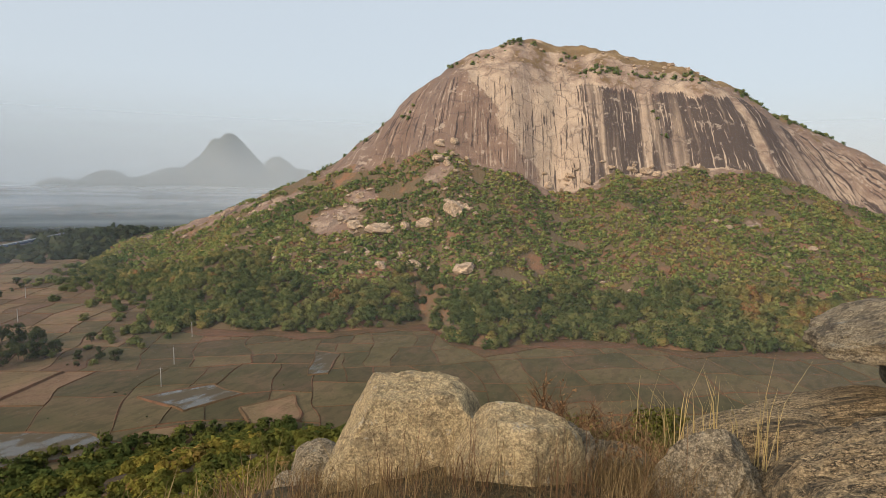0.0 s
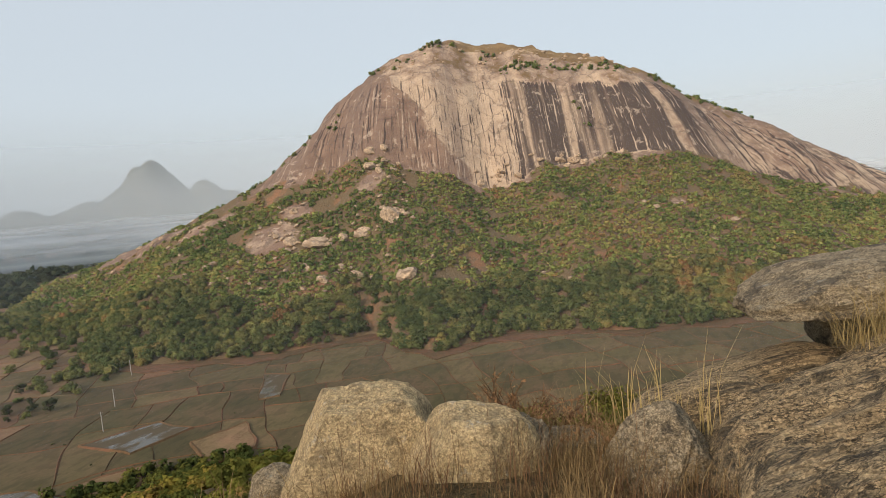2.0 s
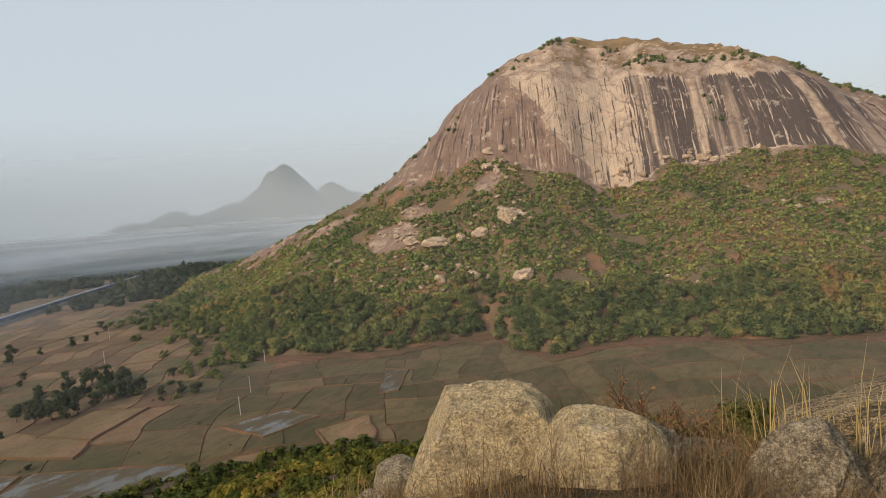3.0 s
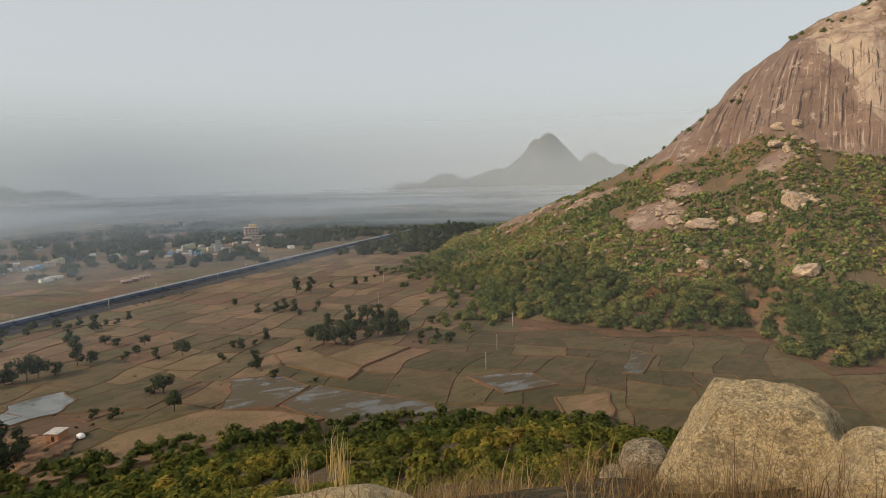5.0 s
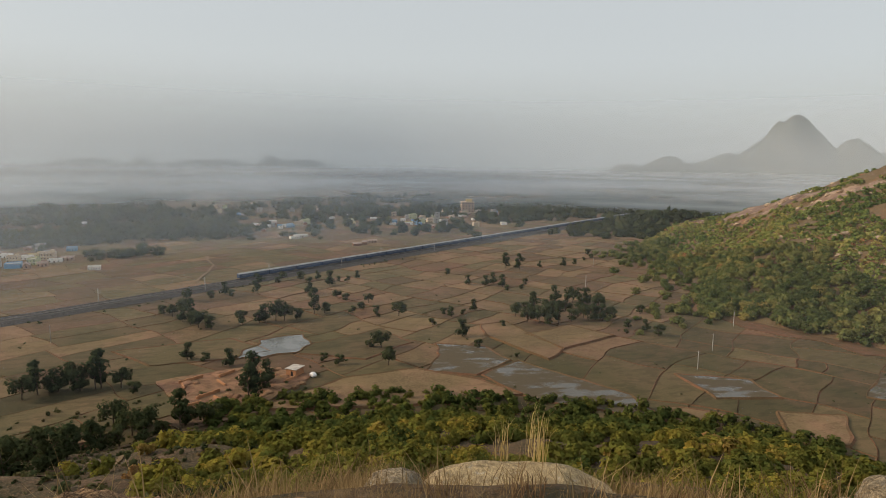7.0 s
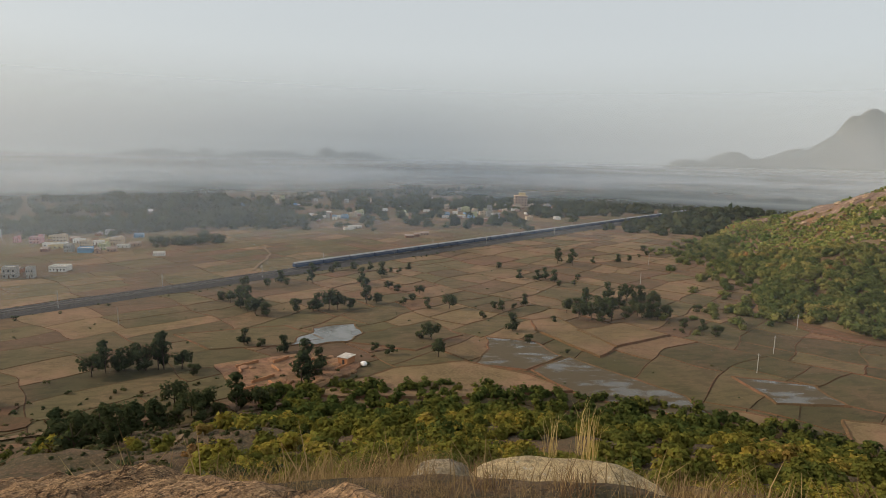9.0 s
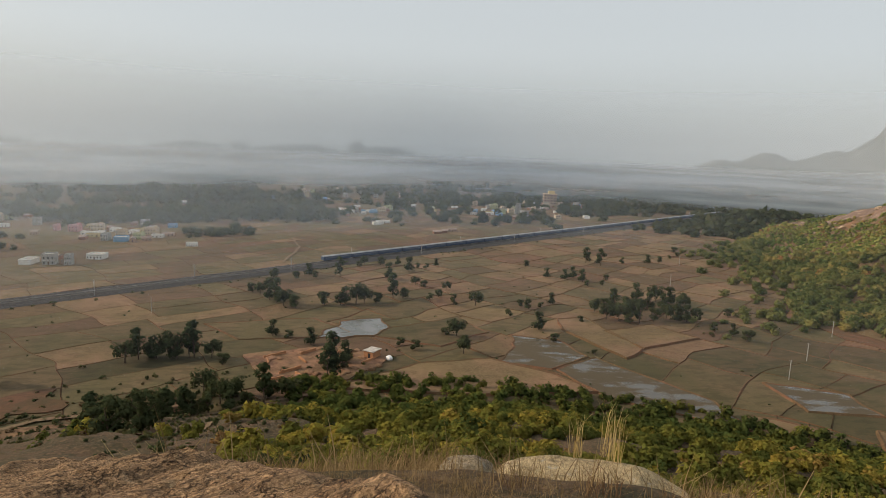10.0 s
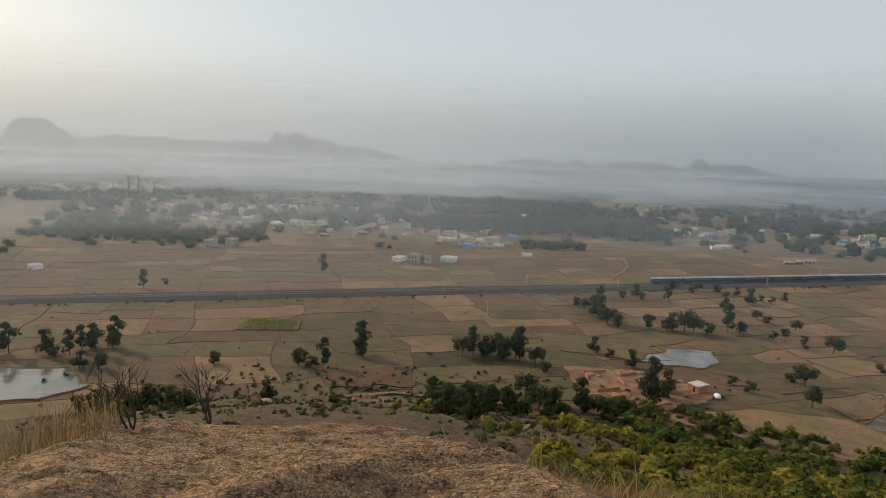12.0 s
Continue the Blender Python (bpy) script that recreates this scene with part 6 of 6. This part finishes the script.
for _ in range(260):
    d0, a0 = math.sqrt(rng.uniform(20 ** 2, 190 ** 2)), math.radians(rng.uniform(70, 122))
    x0, y0 = -d0 * math.sin(a0), d0 * math.cos(a0)
    if d0 > 24:
        dry_at.append((x0, y0, float(own_z(np.array([x0]), np.array([y0]))[0]), rng.uniform(0.25, 0.8), rng.uniform(0.3, 1.0)))
low_at = []
for _ in range(2600):
    d0, a0 = math.sqrt(rng.uniform(18 ** 2, 195 ** 2)), math.radians(rng.uniform(66, 124))
    x0, y0 = -d0 * math.sin(a0), d0 * math.cos(a0)
    if d0 > 21 and noise.noise(Vector((x0 * 0.045, y0 * 0.045, 2.0))) > -0.12:
        low_at.append((x0, y0, float(own_z(np.array([x0]), np.array([y0]))[0]) + 0.1, rng.uniform(0.3, 0.95), rng.uniform(0.1, 1.0)))
scatter("slope_scrub", shrub_protos, low_at, PLAIN_LEAF, "low dull green and brown scrub over the steep slope", "scrub", rng)
scatter("dry_scrub", mid_protos, dry_at, PLAIN_LEAF, "low brown and dark green scrub on the steep slope", "scrub", rng)
scatter("slope_bushes", near_protos, bush_at, NEAR_LEAF, "yellow-green bushes on the slope below the rocks", "bushes", rng)
scatter("slope_thicket", half_protos, half_at, NEAR_LEAF, "yellow-green thicket with dry patches on the slope", "bushes", rng)
scatter("slope_wood", mid_protos, shrub_at, NEAR_LEAF, "green and yellowing scrub wood down the near slope", "woodland", rng)


def grass_mat(name, a, b2):
    m = bpy.data.materials.new(name)
    m.use_nodes = True
    nt = m.node_tree
    nt.nodes.remove(nt.nodes["Principled BSDF"])
    leaf = node(nt, "ShaderNodeNewGeometry", out=8)
    col = blend(nt, leaf, a, b2)
    d, tr = node(nt, "ShaderNodeBsdfDiffuse", Color=col), node(nt, "ShaderNodeBsdfTranslucent", Color=col)
    nt.links.new(node(nt, "ShaderNodeMixShader", i0=0.35, i1=d, i2=tr), nt.nodes["Material Output"].inputs[0])
    return m


DRY = grass_mat("dry_grass", (0.11, 0.07, 0.034), (0.44, 0.31, 0.15))
YELLOW = grass_mat("yellow_grass_stalk", (0.5, 0.36, 0.15), (0.62, 0.48, 0.22))
STRAW_GRASS = grass_mat("golden_straw_grass", (0.26, 0.18, 0.075), (0.52, 0.4, 0.19))
RUSSET = grass_mat("russet_weed", (0.10, 0.06, 0.036), (0.28, 0.165, 0.09))


def blades(g, count, radius, height, width, droop=0.5):
    """Bent, tapering blades; returns (n, 6, 3): three pairs of points each."""
    a = g.uniform(0, TWO_PI, count)
    r = radius * np.sqrt(g.uniform(0, 1, count))
    base = np.stack([r * np.cos(a), r * np.sin(a), np.zeros(count)], 1)
    way = g.uniform(0, TWO_PI, count)
    h = height * g.uniform(0.45, 1.1, count)
    lean = g.uniform(0.05, droop, count) * h
    dirn = np.stack([np.cos(way), np.sin(way), np.zeros(count)], 1)
    side = np.stack([-np.sin(way), np.cos(way), np.zeros(count)], 1)
    mid = base + dirn * lean[:, None] * 0.35 + np.array([0, 0, 1]) * (h * 0.6)[:, None]
    tip = base + dirn * lean[:, None] + np.array([0, 0, 1]) * (h * g.uniform(0.8, 1.0, count))[:, None]
    w = (width * g.uniform(0.6, 1.3, count))[:, None]
    return np.stack([base - side * w, base + side * w, mid + side * w * 0.7, mid - side * w * 0.7, tip + side * w * 0.12, tip - side * w * 0.12], 1)


def grass_field(name, spots, protos, mat, label, g):
    vs = []
    for k, (x, y, z, s) in enumerate(spots):
        q = protos[k % len(protos)].reshape(-1, 3)
        a = g.uniform(0, TWO_PI)
        ca, sa = math.cos(a), math.sin(a)
        vs.append(np.stack([(q[:, 0] * ca - q[:, 1] * sa) * s + x, (q[:, 0] * sa + q[:, 1] * ca) * s + y, q[:, 2] * s + z - 0.03], 1))
    v = np.concatenate(vs)
    o = np.arange(0, len(v), 6)
    f = np.concatenate([np.stack([o, o + 1, o + 2, o + 3], 1), np.stack([o + 3, o + 2, o + 4, o + 5], 1)])
    return tagged(new(name, mesh_of(name, v, f, [mat])), label, "grass", kind="stuff")


def ground_here(x, y):
    return float(own_z(np.array([float(x)]), np.array([float(y)]))[0])


tuft_protos = [blades(rng, 30, 0.24, 0.46, 0.0045, 1.1) for _ in range(8)]
tuft_at, weed_at = [], []
x, y, d = slope_spots(2700, 3.5, 30)
patchy = fbm(x, y, 5.0, 3, 4.0)
for i in range(len(x)):
    if patchy[i] < -0.5 or (x[i] > 2.3 and y[i] < 7.3) or (x[i] < -1.5 and y[i] < 3.5):
        continue
    s = rng.uniform(0.7, 1.35) * (1.25 if d[i] > 12 else 0.85)
    (weed_at if rng.uniform() < 0.22 and d[i] < 14 else tuft_at).append((x[i], y[i], float(own_z(x[i:i + 1], y[i:i + 1])[0]), s))
for _ in range(330):
    x0, y0 = rng.uniform(-1.6, 3.2), rng.uniform(4.4, 7.9)
    if x0 > 2.5 and y0 < 6.6:
        continue
    (weed_at if rng.uniform() < 0.22 else tuft_at).append((x0, y0, float(own_z(np.array([x0]), np.array([y0]))[0]), rng.uniform(0.35, 0.85) * (1.25 if x0 > 1.0 else 0.8)))
tall_at = [(x0, y0, ground_here(x0, y0), rng.uniform(0.45, 0.85)) for x0, y0 in zip(rng.uniform(0.8, 2.9, 320), rng.uniform(5.6, 8.2, 320)) if not (x0 > 2.4 and y0 < 6.7)]
tall_at += [(x0, y0, ground_here(x0, y0), rng.uniform(0.14, 0.34)) for x0, y0 in zip(rng.uniform(-1.6, 2.6, 240), rng.uniform(4.6, 6.2, 240))]
tall_at += [(x0, y0, ground_here(x0, y0), rng.uniform(0.25, 0.5)) for x0, y0 in zip(rng.uniform(-6.5, -2.0, 240), rng.uniform(1.2, 3.6, 240)) if y0 > 1.4 + 0.06 * (x0 + 3)]
tall_at += [(x0, y0, ground_here(x0, y0), rng.uniform(0.3, 0.5)) for x0, y0 in zip(rng.uniform(-1.4, 1.2, 24), rng.uniform(5.2, 6.0, 24))]
grass_field("tangled_grass", tall_at, [blades(rng, 16, 0.26, 0.75, 0.003, 1.0 + 0.35 * k) for k in range(6)], DRY, "tall tangled tan grass between the boulders", rng)
x, y, d = slope_spots(2600, 11, 34)
patchy = fbm(x, y, 7.0, 3, 14.0)
bank_at = [(x[i], y[i], float(own_z(x[i:i + 1], y[i:i + 1])[0]), rng.uniform(0.8, 1.5)) for i in range(len(x)) if patchy[i] > -0.25 - 0.5 * (d[i] < 20) and not (x[i] < -3 and y[i] < 1)]
grass_field("bank_grass", bank_at, [blades(rng, 18, 0.36, 1.1, 0.011, 0.9) for _ in range(6)], DRY, "tan dry grass over the bank below the rocks", rng)
grass_field("dry_grass", tuft_at, tuft_protos, DRY, "dry straw-coloured grass between the rocks", rng)
grass_field("russet_weeds", weed_at, [blades(rng, 40, 0.2, 0.45, 0.004, 1.0) for _ in range(5)], RUSSET, "tangled russet weeds between the rocks", rng)


# tall yellow stalks, weeds and bare shrubs among the rocks
def stalks(x, y, z, count, height, label, mat=YELLOW, spread_r=0.09, width=0.0055, droop=0.45, seed=0):
    g = np.random.default_rng(100 + seed)
    q = blades(g, count, spread_r, height, width, droop)
    v = q.reshape(-1, 3)
    o = np.arange(0, len(v), 6)
    f = np.concatenate([np.stack([o, o + 1, o + 2, o + 3], 1), np.stack([o + 3, o + 2, o + 4, o + 5], 1)])
    t = tagged(new("grass_clump"), label, "grass", group="tall grass clumps")
    t.matrix_world = pose(x, y, z - 0.03)
    tagged(add_part("tuft", mesh_of("tuft", v, f, [mat]), t), kind="stuff")
    return t


for k, (x, y, h) in enumerate(((1.98, 7.25, 0.95), (2.28, 7.15, 0.75), (2.42, 7.1, 0.95), (2.55, 7.05, 0.8), (2.66, 6.95, 1.0), (2.86, 6.9, 0.75), (3.02, 6.75, 1.1), (3.1, 6.7, 0.95))):
    stalks(x, y, 77.05, 8, h, "tuft of tall yellow grass stalks by the slab", seed=k)
for k, (x, y, z, h, n) in enumerate(((5.05, 7.1, 0, 0.5, 80), (5.5, 7.5, 0, 0.8, 60), (5.9, 7.6, 0, 0.6, 60), (6.4, 7.7, 0, 0.95, 60), (5.3, 7.15, 0, 0.85, 90), (5.6, 7.0, 0, 0.7, 80), (5.9, 7.25, 0, 0.6, 60), (6.2, 7.1, 0, 0.9, 90), (6.6, 7.3, 0, 1.1, 70), (7.0, 7.5, 0, 1.0, 70))):
    z = float(slab_right(np.array([x]), np.array([y]))[0])
    stalks(x, y, z, n, h, "thick tuft of straw-coloured grass under the overhang", STRAW_GRASS, 0.32, 0.0035, 1.7, 20 + k)
for k, (x, y, z, h) in enumerate(((-10.3, 11.6, 72.4, 1.7), (-9.7, 11.2, 72.6, 1.4), (-10.8, 11.0, 72.3, 1.3))):
    stalks(x, y, z, 26, h, "tuft of tall pale grass behind the long boulder", YELLOW, 0.2, 0.008, 0.4, 40 + k)
for k in range(16):
    x, y = -6.3 - 0.42 * (k % 6) - 0.3 * (k // 6), -4.9 - 0.42 * (k // 3) + 0.2 * (k % 3)
    stalks(x, y, float(left_height(np.array([x]), np.array([y]))[0]), 110, 0.5 + 0.1 * (k % 4), "dense tan grass beside the slab", DRY, 0.34, 0.0045, 1.0, 60 + k)


g_edge = np.random.default_rng(77)
edge_spots = []
for _ in range(150):
    x0 = g_edge.uniform(-21, -9)
    y0 = np.interp(x0, [-22, -17, -12, -8], [-1.6, -0.4, 0.5, 1.0]) + g_edge.uniform(0.0, 1.4)
    edge_spots.append((x0, y0, ground_here(x0, y0), g_edge.uniform(0.7, 1.3)))
grass_field("fringe_grass", edge_spots, [blades(g_edge, 22, 0.3, 0.8, 0.006, 1.0) for _ in range(5)], STRAW_GRASS, "golden grass along the edge of the great slab", g_edge)


def twigs(r, start, way, length, radius, depth, out):
    end = start + way * length
    out.append(tube([tuple(start), tuple((start + end) / 2 + Vector((r.uniform(-1, 1), r.uniform(-1, 1), 0)) * length * 0.06), tuple(end)], [radius, radius * 0.8, radius * 0.55], 4))
    if depth:
        for _ in range(r.choice((2, 3))):
            w = (way + Vector((r.uniform(-1, 1), r.uniform(-1, 1), r.uniform(-0.2, 0.5))) * 0.75).normalized()
            twigs(r, start + way * length * r.uniform(0.55, 1.0), w, length * r.uniform(0.55, 0.8), radius * 0.55, depth - 1, out)


TWIG = plain_mat("dark_bare_twigs", (0.07, 0.05, 0.035), 0.95, 0.3, 5.0)
SEED = grass_mat("russet_seed_heads", (0.22, 0.12, 0.065), (0.38, 0.22, 0.11))


def bare_shrub(x, y, z, height, seed, label, stems=3, depth=3, seeds=0, mat=TWIG):
    r = random.Random(seed)
    g = np.random.default_rng(seed)
    out = []
    for k in range(stems):
        twigs(r, Vector((r.uniform(-0.05, 0.05), r.uniform(-0.05, 0.05), -0.05)), Vector((r.uniform(-0.35, 0.35), r.uniform(-0.35, 0.35), 1)).normalized(), height * 0.42, height * 0.014, depth, out)
    v, f = join(out)
    t = tagged(new("bare_shrub"), label, "shrub", group="bare shrubs")
    t.matrix_world = pose(x, y, z)
    add_part("stem", mesh_of("stem", v, f, [mat]), t)
    if seeds:
        pts = np.array(v)
        pts = pts[pts[:, 2] > height * 0.45]
        c = pts[g.integers(0, len(pts), seeds)]
        d = g.normal(size=(seeds, 3, 3)) * 0.014
        q = (c[:, None, :] + d).reshape(-1, 3)
        tagged(add_part("seed_spray", mesh_of("seed_spray", q, np.arange(len(q)).reshape(-1, 3), [SEED]), t), kind="stuff")
    return t


bare_shrub(-8.3, -4.4, float(left_height(np.array([-8.3]), np.array([-4.4]))[0]) - 0.1, 1.5, 1, "dark leafless shrub beside the slab", 3)
bare_shrub(-14.2, -5.3, 73.1, 2.3, 2, "leafless shrub standing behind the slab", 4)
for k, (x, y, h) in enumerate(((1.15, 7.3, 0.95), (1.4, 7.15, 0.7), (0.95, 7.6, 0.8), (1.75, 7.4, 0.6), (1.3, 7.7, 1.05), (1.6, 6.3, 0.6), (1.05, 7.0, 1.2), (1.5, 7.5, 1.25), (1.85, 7.0, 0.8), (2.1, 7.6, 0.95), (0.8, 7.3, 0.9), (1.2, 6.7, 0.75), (2.0, 6.6, 0.6), (1.7, 7.9, 1.2))):
    bare_shrub(x, y, ground_here(x, y) + 0.02, h, 10 + k, "thin russet weed with dry seed heads", 3, 3, 120, RUSSET)
for k in range(26):
    x, y = -0.9 + 0.13 * k, 5.75 + 0.22 * math.sin(k * 2.3)
    stalks(x, y, ground_here(x, y), 9, 0.5 + 0.12 * (k % 4), "thin dry brown weed stems before the boulders", RUSSET if k % 2 else DRY, 0.14, 0.0028, 0.7, 90 + k)
for x, y, size in ((-171, -89, 1.15), (-176, -86, 1.0), (-172, -79, 1.2), (-174, -69, 1.1), (-178, -74, 0.95), (-169, -96, 0.9), (-174, -62, 0.7)):
    plant(0 if size < 1.1 else 4, x, y, size, 0.1)
